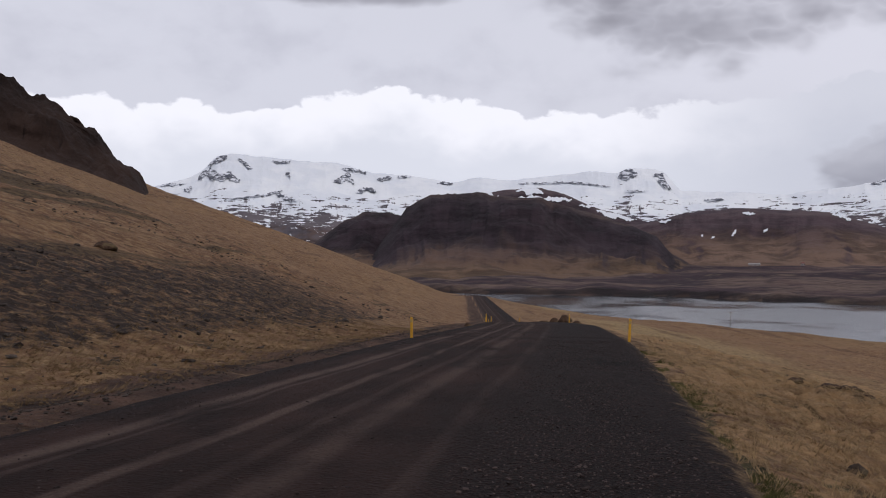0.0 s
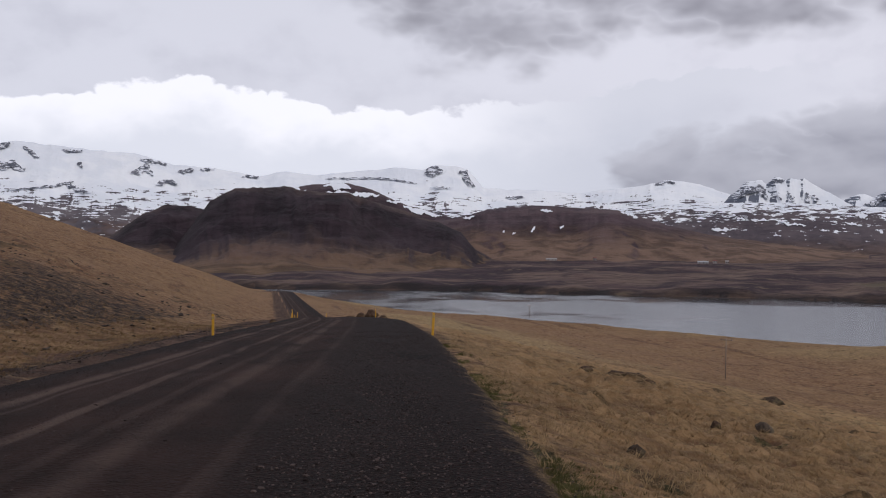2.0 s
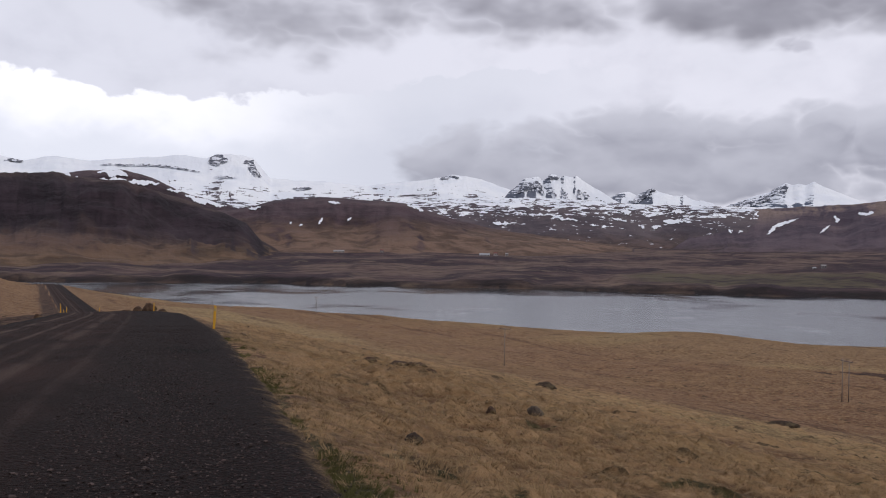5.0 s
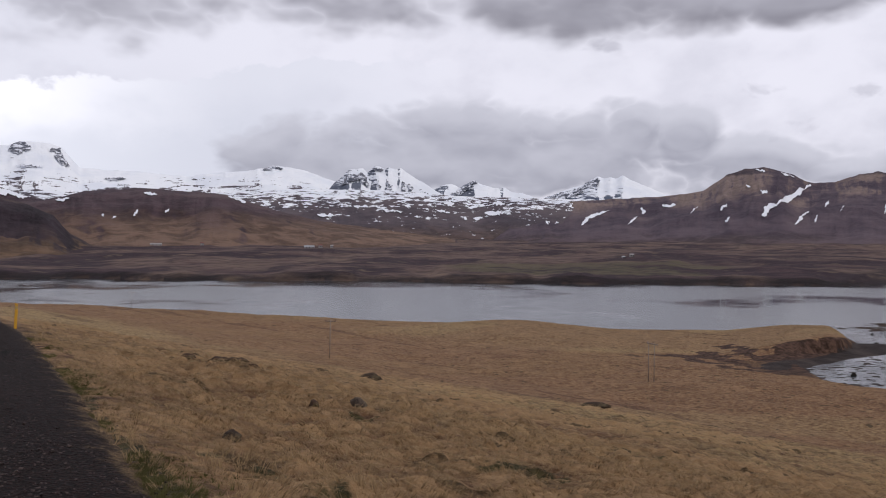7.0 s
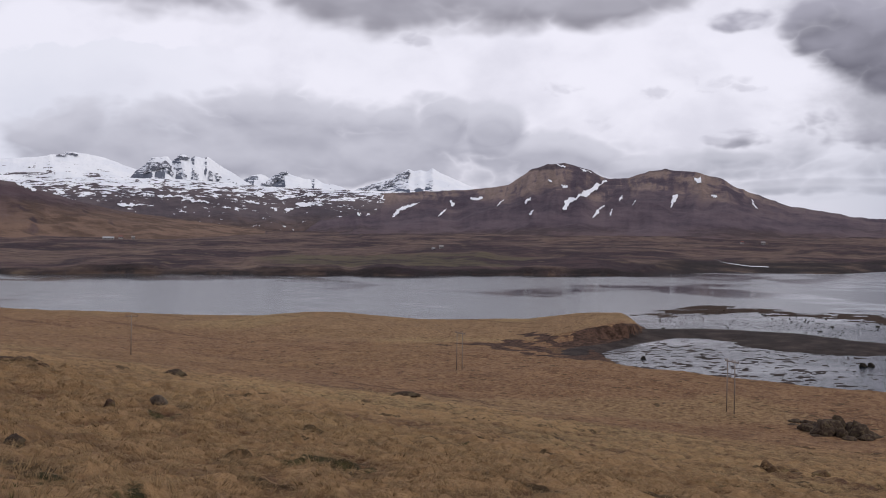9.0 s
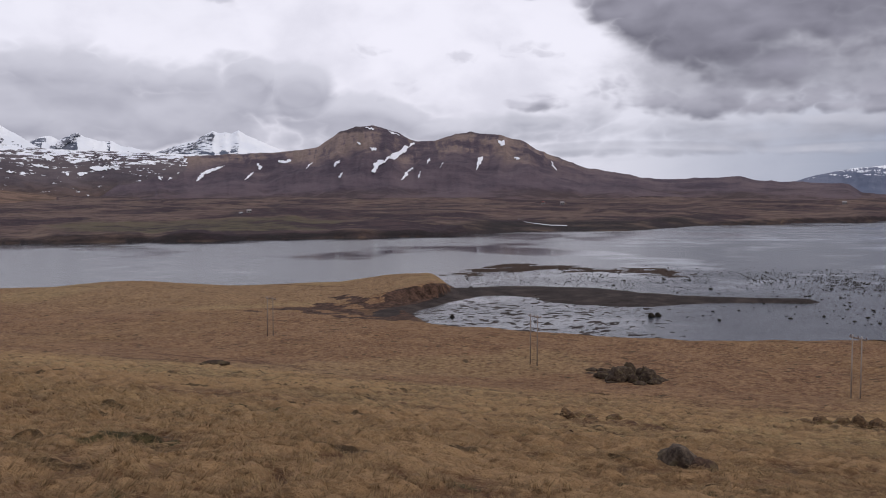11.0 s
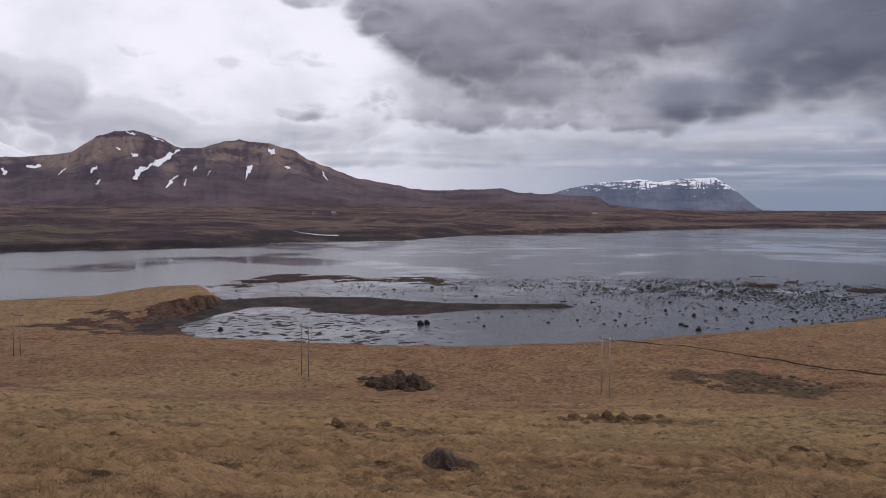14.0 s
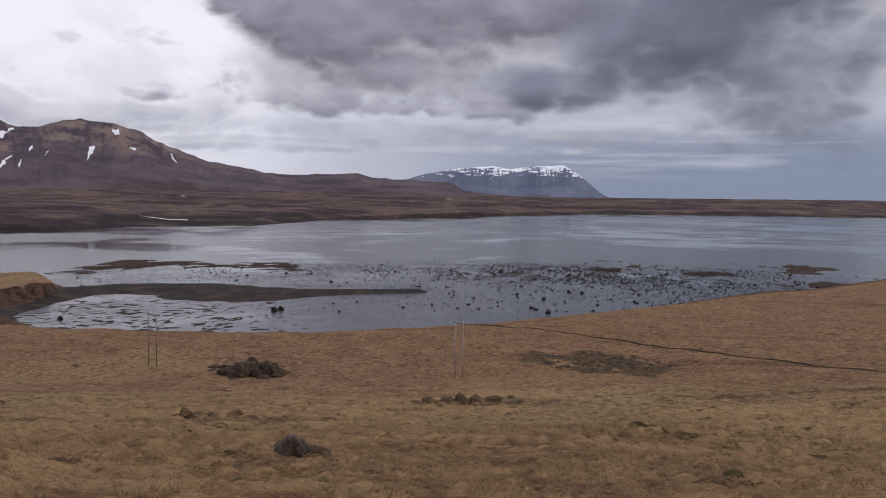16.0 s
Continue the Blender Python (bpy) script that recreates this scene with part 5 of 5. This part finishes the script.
# ---------------------------------------------------------------- rocks on the field and by the road
boulder(5.27, 11.5, (0.30, 0.24, 0.25), 1, "small dark brown boulder lying in withered grass", LAVA, 20, 0.04)
boulder(11.25, 18.0, (0.52, 0.42, 0.36), 2, "grey-brown boulder half sunk in the slope", LICHEN, 60, 0.20)
boulder(9.85, 17.6, (0.22, 0.2, 0.22), 3, "small dark stone in the grass")
boulder(12.9, 25.3, (0.36, 0.28, 0.20), 4, "flat dark stone in the grass")
boulder(16.0, 38.0, (0.4, 0.3, 0.25), 5, "small dark stone on the slope")
boulder(46.0, 73.0, (2.3, 1.3, 0.95), 6, "low dark rock in the field", LAVA, -30, 0.08)
boulder(17.3, 4.3, (0.98, 0.72, 0.62), 7, "grey lichen-covered boulder in tussock grass", LICHEN, 35)
boulder(17.0, 3.75, (0.72, 0.5, 0.44), 8, "dark lower boulder beside a grey one", turn=-20)
boulder(69.5, 66.0, (3.0, 1.6, 0.85), 9, "low dark rock slab in the field", LAVA, -40, 0.10)
boulder(1.85, 64.6, (0.55, 0.45, 0.5), 10, "dark stone at the edge of the road")
boulder(-20.9, 55.9, (1.5, 1.1, 0.8), 11, "rounded dark rock on the grassy hillside")
# two added black stones stand in for a dark spot in the road surface
boulder(4.18, 23.55, (0.30, 0.22, 0.16), 13, "black flat stone standing in for a dark spot on the gravel shoulder", WEEDY, 15, 0.05)
boulder(4.52, 23.75, (0.26, 0.18, 0.18), 14, "black broken stone standing in for a dark spot on the gravel shoulder", WEEDY, -30, 0.05)
boulder(8.6, 36.2, (0.35, 0.3, 0.2), 12, "dark stone below the road edge")


def outcrop(x, y, lumps, label, seed, mat=None):
    thing = new("rock_outcrop")
    z0 = level(x, y)
    thing.matrix_world = pose(x, y, z0)
    for i, (dx, dy, sx, sy, sz, turn) in enumerate(lumps):
        ob = part("rock", rock_mesh((sx, sy, sz), seed + i, 0.5, 3, 0.18), mat or BOULDER, thing)
        ob.matrix_local = pose(dx, dy, level(x + dx, y + dy) - z0 + sz * 0.20, 0, 0, turn)
    return tagged(thing, label, "rock outcrop")


outcrop(13.5, 28.7, ((0, 0, 0.55, 0.4, 0.42, 10), (-0.35, 0.5, 0.9, 0.45, 0.30, -50), (-0.75, 1.0, 0.95, 0.45, 0.28, -50), (-1.2, 1.5, 0.8, 0.4, 0.26, -40), (-1.5, 2.1, 0.6, 0.4, 0.24, 0), (0.75, -0.3, 0.4, 0.3, 0.2, 20)), "dark broken rock ledge breaking through the slope", 20)
outcrop(15.0, 110.5, ((0, 0, 1.5, 1.1, 1.5, 10), (-1.2, 0.6, 1.6, 1.0, 1.0, 40), (1.5, 0.6, 1.3, 0.9, 1.0, -20), (-2.4, 0.9, 1.3, 0.8, 0.6, 0)), "pile of brown boulders beside the road crest", 40)


def heap(x, y, bearing_deg, wide, deep, tall, count, lump, label, seed, mat, name="rock_outcrop", category="rock outcrop"):
    """A weathered heap of lumps, highest in the middle, seen across a given bearing."""
    rng = np.random.default_rng(seed)
    thing = new(name)
    z0 = level(x, y)
    thing.matrix_world = pose(x, y, z0)
    c, s = math.cos(radians(bearing_deg)), math.sin(radians(bearing_deg))
    for i in range(count):
        a, q = rng.uniform(0, 2 * math.pi), math.sqrt(rng.uniform(0, 1))
        p, d = q * math.cos(a) * wide / 2, q * math.sin(a) * deep / 2
        dx, dy = p * c + d * s, -p * s + d * c
        size = lump * rng.uniform(0.6, 1.3)
        up = tall * (1 - q * q) * rng.uniform(0.55, 1.1) + 0.20 * size * rng.uniform(0.4, 1.0)
        ob = part("rock", rock_mesh((size * rng.uniform(0.9, 1.4), size, up * 1.7), seed + i, 0.40, 3, 0.10), mat, thing)
        ob.matrix_local = pose(dx, dy, level(x + dx, y + dy) - z0 + up * 0.10, 0, 0, rng.uniform(0, 360))
    return tagged(thing, label, category)


heap(141.3, 45.0, 72, 10.0, 8.0, 2.7, 24, 2.7, "dark weathered mossy lava outcrop in the lower field", 30, LAVA)
heap(147.0, 52.0, 70, 8.0, 4.0, 0.5, 9, 1.8, "low mossy stones trailing from the lava outcrop", 35, LAVA)
heap(163.0, -12.0, 94, 25.0, 20.0, 0.04, 90, 1.1, "flat mossy broken lava patch in the lower field", 50, LAVA, "lava_patch")
heap(64.5, 4.8, 86, 8.4, 3.6, 0.42, 22, 1.0, "dark peaty hummocks in a tussocky hollow", 60, PEAT, "hummock", "hummock")
heap(46.0, 17.0, 70, 4.5, 2.4, 0.34, 9, 0.9, "low brown hummocks in the grass", 64, PEAT, "hummock", "hummock")

heap(90.0, 28.6, 73, 9.0, 3.6, 0.34, 16, 1.0, "brown peaty hummocks beside a patch of green moss", 66, PEAT, "hummock", "hummock")

# loose stones on the tidal flat that stand alone
for i, (x, y, s) in enumerate(((240.5, 71.0, 2.3), (242.2, 69.6, 2.0), (214, 118, 1.5), (241.7, 53.2, 1.0), (294.7, 6.0, 1.5), (283.4, -2.6, 1.6), (305.5, -11.2, 1.6), (303.5, -15.5, 1.4), (249.4, -3.6, 1.9), (262, 30, 1.1))):
    boulder(x, y, (s, s * 0.8, s * 0.75), 70 + i, "black seaweed-covered rock standing in shallow water", WEEDY, i * 40.0, 0.1, "sea_rock")


# single rocks spread over the flat and the hillside, a few shapes shared by many
def spread(name, label, mat, group, places, sizes, seed, flat=0.6):
    shapes = [part(name, rock_mesh((1, 0.8, flat), seed + k, 0.4, 2, 0.2), mat) for k in range(4)]
    rng = np.random.default_rng(seed)
    for i, ((x, y), s) in enumerate(zip(places, sizes)):
        ob = shapes[i] if i < 4 else new(name, shapes[i % 4].data)
        z = level(x, y)
        ob.matrix_world = pose(x, y, max(z, -0.05) + s * flat * 0.12, 0, 0, rng.uniform(0, 360)) @ Matrix.Diagonal((s, s, s, 1))
        tagged(ob, label, "rock", group)


rng = np.random.default_rng(21)
flat_places = []
while len(flat_places) < 110:
    a, r = radians(rng.normal(93, 8)), rng.uniform(255, 425)
    x, y = r * math.sin(a), r * math.cos(a)
    if -0.4 < level(x, y) < 0.2:
        flat_places.append((x, y))
spread("sea_rock", "black seaweed-covered rock on the tidal flat", WEEDY, "rocks on the tidal flat", flat_places, rng.gamma(3.0, 0.28, 110) * 0.8 + 0.35, 110, 0.5)
hill_places = [(float(road_x(y)) - 10 - c, y) for y, c in zip(rng.uniform(18, 105, 60), rng.uniform(1, 46, 60))]
spread("hill_stone", "dark stone lying on the brown hillside", SCREE, "stones on the hillside", hill_places, rng.gamma(2.0, 0.09, 60) + 0.14, 120, 0.6)
field_spots = [(float(road_x(y)) + 5.5 + c, y) for y, c in zip(rng.uniform(4, 60, 26), rng.uniform(0.5, 40, 26))]
spread("field_stone", "small dark stone half hidden in withered grass", BOULDER, "stones in the field", field_spots, rng.gamma(2.0, 0.05, 26) + 0.10, 130, 0.6)


# ---------------------------------------------------------------- farms on the far shore
def on_far_land(bearing_deg, away):
    x, y = away * math.sin(radians(bearing_deg)), away * math.cos(radians(bearing_deg))
    return x, y


def surface(x, y):
    """Top of the far land or of the hill that stands on it."""
    best = level(x, y)
    r, a = math.hypot(x, y), math.degrees(math.atan2(x, y))
    for ob, az, rr, z in (moor_hill, twin, rim, dome):
        if az[0] < a < az[-1] and rr[0] < r < rr[-1]:
            i = int((r - rr[0]) / (rr[1] - rr[0]))
            j = int((a - az[0]) / (az[1] - az[0]))
            best = max(best, float(z[i, j]))
    return best


def farm_house(bearing_deg, away, long, deep, tall, turn, roof, label):
    x, y = on_far_land(bearing_deg, away)
    thing = new("farm_house")
    bm = bmesh.new()
    box(bm, (long, deep, tall + 3), (0, 0, tall / 2 - 1.5))
    part("wall", bm, PAINT, thing)
    bm = bmesh.new()
    ridge = tall + deep * 0.42
    v = [bm.verts.new(p) for p in ((-long / 2 - 0.3, -deep / 2 - 0.3, tall), (long / 2 + 0.3, -deep / 2 - 0.3, tall), (long / 2 + 0.3, deep / 2 + 0.3, tall), (-long / 2 - 0.3, deep / 2 + 0.3, tall),
                                   (-long / 2 - 0.3, 0, ridge), (long / 2 + 0.3, 0, ridge))]
    for f in ((0, 1, 5, 4), (2, 3, 4, 5), (0, 4, 3), (1, 2, 5), (3, 2, 1, 0)):
        bm.faces.new([v[i] for i in f])
    part("roof", bm, roof, thing)
    for k in range(max(2, int(long / 5))):
        bm = bmesh.new()
        box(bm, (1.2, 0.1, 1.2), (-long / 2 + (k + 0.7) * long / max(2, int(long / 5)), -deep / 2 - 0.03, tall * 0.6))
        part("window", bm, PANE, thing)
    thing.matrix_world = pose(x, y, surface(x, y) + 0.5, 0, 0, turn - bearing_deg)
    return tagged(thing, label, "house")


farm_house(19.0, 1620, 19, 6, 2.6, 4, PAINT, "long white barn below the moorland hill")
farm_house(21.7, 1620, 5, 5, 3.0, 20, ROOF, "small white farm house with a dark roof")
farm_house(28.2, 1560, 17, 6, 2.4, -6, GREY_ROOF, "long pale farm barn on the moor")
farm_house(28.9, 1540, 6, 5, 3.2, 15, ROOF, "white farm house with a dark red roof")
farm_house(29.6, 1550, 5, 5, 3.0, 0, PAINT, "small white farm house beside the barn")
farm_house(48.4, 1130, 5, 4, 2.6, 10, PAINT, "white cottage on the green strip")
farm_house(47.9, 1150, 3.5, 3, 2.0, 30, GREY_ROOF, "low grey shed on the green strip")
farm_house(68.0, 1650, 7, 5, 3.0, 0, PAINT, "white farm house at the mountain foot")
farm_house(66.8, 1660, 5, 5, 2.6, 25, ROOF, "white farm house with a dark red roof below the mountain")
farm_house(84.4, 2050, 9, 6, 4.0, 0, PAINT, "white house on the far point")


def stream(points, wide):
    """A pale channel winding over the far mud flat."""
    b = np.interp(np.linspace(0, 1, 60), np.linspace(0, 1, len(points)), [p[0] for p in points])
    r = np.interp(np.linspace(0, 1, 60), np.linspace(0, 1, len(points)), [p[1] for p in points])
    k = np.hanning(9)[1:-1]
    b, r = (np.convolve(np.pad(v, 3, mode="edge"), k / k.sum(), "valid") for v in (b, r))
    side = np.linspace(-1, 1, 3)[:, None]
    rr = r[None] + side * wide
    x, y = rr * np.sin(np.radians(b))[None], rr * np.cos(np.radians(b))[None]
    return tagged(sheet("stream", x, y, land(x, y) + 0.25, WATER), "pale stream winding across the far mud flat", "water", kind="structure")


stream([(65.2, 1080), (65.6, 1040), (65.5, 1010), (66.2, 985), (68.4, 970)], 4.5)


# ---------------------------------------------------------------- countless small stones
def scatter_stones(name, label, mat, places, sizes, seed, flat=0.7):
    """Many small stones in one mesh: squashed, twisted eight-cornered lumps."""
    rng = np.random.default_rng(seed)
    n = len(places)
    base = np.array([(1, 0, 0), (0, 1, 0), (-1, 0, 0), (0, -1, 0), (0.5, 0.5, 0.75), (-0.6, 0.4, 0.7), (-0.4, -0.6, 0.75), (0.6, -0.4, 0.65), (0, 0, -0.6)], float)
    faces = np.array([(0, 1, 4), (1, 2, 5), (2, 3, 6), (3, 0, 7), (1, 5, 4), (2, 6, 5), (3, 7, 6), (0, 4, 7), (4, 5, 6), (4, 6, 7), (1, 0, 8), (2, 1, 8), (3, 2, 8), (0, 3, 8)])
    v = base[None] * (1 + 0.35 * rng.uniform(-1, 1, (n, 9, 1))) * np.stack([rng.uniform(0.7, 1.3, n), rng.uniform(0.6, 1.0, n), flat * rng.uniform(0.6, 1.1, n)], -1)[:, None, :]
    a = rng.uniform(0, 2 * np.pi, n)
    c, s = np.cos(a)[:, None], np.sin(a)[:, None]
    v = np.stack([v[..., 0] * c - v[..., 1] * s, v[..., 0] * s + v[..., 1] * c, v[..., 2]], -1) * (sizes * 0.5)[:, None, None] + places[:, None, :]
    f = (faces[None] + (np.arange(n) * 9)[:, None, None]).reshape(-1, 3)
    mesh = bpy.data.meshes.new(name)
    mesh.from_pydata(v.reshape(-1, 3).tolist(), [], f.tolist())
    mesh.materials.append(mat)
    return tagged(new(name, mesh), label, "stones", kind="stuff")


rng = np.random.default_rng(7)
# loose gravel thrown to the road's seaward side, with some along the other edge and between the tracks
n = 20000
py = 4.0 + 36 * rng.random(n) ** 1.5
pu = np.where(rng.random(n) < 0.72, rng.normal(2.7, 0.95, n), np.where(rng.random(n) < 0.35, rng.normal(-4.2, 0.4, n), np.where(rng.random(n) < 0.6, rng.normal(0.95, 0.16, n), rng.uniform(-4, 3, n))))
pu = np.clip(pu, -road_left(py) - 0.3, road_right(py) + 0.45 * rng.random(n) ** 2)
px = road_x(py) + pu
pz = np.maximum(road_z(py) - 0.05 * (pu / HALF_ROAD) ** 2 - 0.30 * smooth(np.maximum(pu - road_right(py), -pu - road_left(py)), -0.3, 0.6) + 0.008, land(px, py))
scatter_stones("gravel", "loose dark gravel along the road shoulder", PEBBLE, np.stack([px, py, pz], -1), rng.uniform(0.012, 0.034, n) * np.where(rng.random(n) < 0.06, 1.9, 1), 8)

n = 2600
py = rng.uniform(6, 110, n)
climb = rng.uniform(0.5, 48, n)
px = road_x(py) - road_left(py) - 3.5 - climb
keep = fbm(px * 0.1, py * 0.1, 3, 91) > -0.05
px, py = px[keep], py[keep]
scatter_stones("scree", "dark stones scattered over the hillside", SCREE, np.stack([px, py, land(px, py) + 0.02], -1), np.minimum(rng.gamma(2.0, 0.06, len(px)) + 0.05, 0.45), 9)

n = 3000
py = rng.uniform(5, 60, n)
px = road_x(py) - road_left(py) - rng.gamma(2.0, 0.7, n) - 0.2
scatter_stones("verge_stones", "grey stones along the bare verge", SCREE, np.stack([px, py, land(px, py) + 0.01], -1), np.minimum(rng.gamma(2.0, 0.018, n) + 0.02, 0.14), 10)

# dark weed-covered stones over the tidal flat
n = 19000
az = np.where(rng.random(n) < 0.65, rng.normal(94, 7, n), rng.uniform(62, 106, n))
rr = np.where(rng.random(n) < 0.8, rng.normal(378, 32, n), rng.uniform(250, 420, n))
px, py = rr * np.sin(np.radians(az)), rr * np.cos(np.radians(az))
h = land(px, py)
keep = (h < 0.25) & (h > -0.35) & ((fbm(az * 0.5, rr * 0.04, 3, 93) > -0.08) | (rng.random(n) < 0.25)) & (rr < 455)
px, py, h = px[keep], py[keep], h[keep]
scatter_stones("tidal_stones", "black weed-covered stones on the tidal flat", WEEDY, np.stack([px, py, np.maximum(h, -0.05) + 0.06], -1), rng.gamma(1.5, 0.20, len(px)) + 0.16, 11, 0.45)


# ---------------------------------------------------------------- grass
def grass(name, label, mat, x, y, tall, seed, blades=8, lean=(0.5, -0.25)):
    """Tufts of bent, tapering blades in one mesh."""
    rng = np.random.default_rng(seed)
    n = len(x) * blades
    tx, ty, th = (np.repeat(v, blades) for v in (x, y, tall))
    sway = np.repeat(fbm(x * 1.1, y * 1.1, 3, seed) * 6.0, blades)
    a = rng.uniform(0, 2 * np.pi, n)
    spread = th * rng.uniform(0.1, 0.55, n)
    bx, by = tx + 0.35 * spread * np.cos(a), ty + 0.35 * spread * np.sin(a)
    bz = np.repeat(land(x, y), blades) - 0.02
    h = th * rng.uniform(0.55, 1.15, n)
    ox, oy = spread * np.cos(a) + (lean[0] * np.cos(sway) - lean[1] * np.sin(sway)) * h, spread * np.sin(a) + (lean[0] * np.sin(sway) + lean[1] * np.cos(sway)) * h
    wide = 0.0022 + 0.030 * th
    wx, wy = -np.sin(a) * wide, np.cos(a) * wide
    p = np.stack([np.stack([bx - wx, by - wy, bz], -1), np.stack([bx + wx, by + wy, bz], -1), np.stack([bx + ox, by + oy, bz + 0.9 * h], -1)], 1)
    mesh = bpy.data.meshes.new(name)
    mesh.vertices.add(n * 3)
    mesh.vertices.foreach_set("co", p.astype(np.float32).ravel())
    mesh.loops.add(n * 3)
    mesh.loops.foreach_set("vertex_index", np.arange(n * 3, dtype=np.int32))
    mesh.polygons.add(n)
    mesh.polygons.foreach_set("loop_start", np.arange(0, n * 3, 3, dtype=np.int32))
    mesh.update(calc_edges=True)
    put_attributes(mesh, {"tip": np.tile(np.array([0, 0, 1.0]), n)})
    mesh.materials.append(mat)
    return tagged(new(name, mesh), label, "grass", kind="stuff")


def field_places(n, near, far, seed, power=1.0):
    rng = np.random.default_rng(seed)
    r = near + (far - near) * rng.random(n) ** power
    a = np.radians(rng.uniform(12, 113, n))
    x, y = r * np.sin(a), r * np.cos(a)
    out = x - road_x(y) - road_right(y)
    bare = fbm(x * 0.16, y * 0.16, 4, 63) > 0.15
    lush = mounds(x, y) > 0.40
    keep = (out > -0.35 + 0.7 * rng.random(n)) & ~(bare & (rng.random(n) < 0.7)) & (lush | (rng.random(n) < 0.12))
    return x[keep], y[keep]


def tuft_height(x, y, low, high, seed):
    """Taller on the tussocks than between them."""
    rng = np.random.default_rng(seed)
    return rng.uniform(low, high, len(x)) * (0.55 + 1.1 * smooth(mounds(x, y), 0.1, 0.8))


def tussocks(name, label, mat, x, y, radius, seed, blades=14, lean=(0.45, -0.2)):
    """Mounds of matted grass: blades that start at the crown, bow over and hang to the ground, in one mesh."""
    rng = np.random.default_rng(seed)
    n = len(x) * blades
    cx, cy, big = (np.repeat(v, blades) for v in (x, y, radius))
    cz = np.repeat(land(x, y), blades)
    tall = big * np.repeat(rng.uniform(0.3, 0.65, len(x)), blades) * rng.uniform(0.8, 1.15, n)
    a = rng.uniform(0, 2 * np.pi, n)
    reach = big * rng.uniform(0.7, 1.45, n)
    dx, dy = np.cos(a) + lean[0], np.sin(a) + lean[1]
    wx, wy = -np.sin(a), np.cos(a)
    wide = big * rng.uniform(0.025, 0.06, n)
    rows = []
    for out, up, w in ((0.12, 0.92, 0.8), (0.58, 0.85, 1.0)):
        for side in (-1, 1):
            rows.append(np.stack([cx + dx * reach * out + side * wx * wide * w, cy + dy * reach * out + side * wy * wide * w, cz + tall * up], -1))
    rows.append(np.stack([cx + dx * reach * 1.1, cy + dy * reach * 1.1, cz + tall * rng.uniform(-0.1, 0.55, n)], -1))
    p = np.stack(rows, 1)
    tri = np.array([0, 1, 3, 0, 3, 2, 2, 3, 4])
    loops = (tri[None, :] + 5 * np.arange(n)[:, None]).astype(np.int32).ravel()
    mesh = bpy.data.meshes.new(name)
    mesh.vertices.add(n * 5)
    mesh.vertices.foreach_set("co", p.astype(np.float32).ravel())
    mesh.loops.add(len(loops))
    mesh.loops.foreach_set("vertex_index", loops)
    mesh.polygons.add(n * 3)
    mesh.polygons.foreach_set("loop_start", np.arange(0, n * 9, 3, dtype=np.int32))
    mesh.update(calc_edges=True)
    put_attributes(mesh, {"tip": np.tile(np.array([0, 0, 0.35, 0.35, 1.0]), n)})
    mesh.materials.append(mat)
    return tagged(new(name, mesh), label, "grass", kind="stuff")


gx1, gy1 = field_places(34000, 6.5, 34, 12, 0.8)
size1 = (np.random.default_rng(13).gamma(4.0, 0.011, len(gx1)) + 0.03) * (0.55 + 0.035 * np.hypot(gx1, gy1))
tussocks("dry_grass", "thick withered straw-coloured grass in matted tussocks", STRAW, gx1, gy1, size1, 14, 11)
gx2, gy2 = field_places(30000, 30, 110, 15, 0.8)
tussocks("dry_grass", "withered straw-coloured tussocks down the slope", STRAW, gx2, gy2, np.random.default_rng(16).gamma(4.0, 0.035, len(gx2)) + 0.08, 17, 8)
gx3, gy3 = field_places(26000, 6.5, 24, 22, 0.9)
grass("standing_grass", "thin dry grass blades standing between the tussocks", STRAW, gx3, gy3, tuft_height(gx3, gy3, 0.03, 0.09, 23), 24, 7, (0.6, -0.3))
rng = np.random.default_rng(18)
n = 15000
vy = 5 + 60 * rng.random(n) ** 1.2
vx = road_x(vy) - road_left(vy) - 1.8 - rng.gamma(1.8, 4.0, n)
vk = (vx + 4.2 > road_x(vy) - road_left(vy) - 4.5) | (rng.random(n) < 0.45)
vx, vy = vx[vk], vy[vk]
n = len(vx)
grass("verge_grass", "dry yellow grass along the hillside verge", SHADED_STRAW, vx, vy, rng.uniform(0.07, 0.18, n), 19, 9, (1.2, -0.5))
n = 6500
vy = 5 + 26 * rng.random(n) ** 1.6
vx = road_x(vy) + road_right(vy) + rng.gamma(2.0, 0.15, n) - 0.10
keep = fbm(vx * 0.7, vy * 0.5, 3, 95) > -0.12
grass("green_grass", "fresh green grass and moss at the road edge", GREEN, vx[keep], vy[keep], rng.uniform(0.035, 0.095, int(keep.sum())), 20, 12)
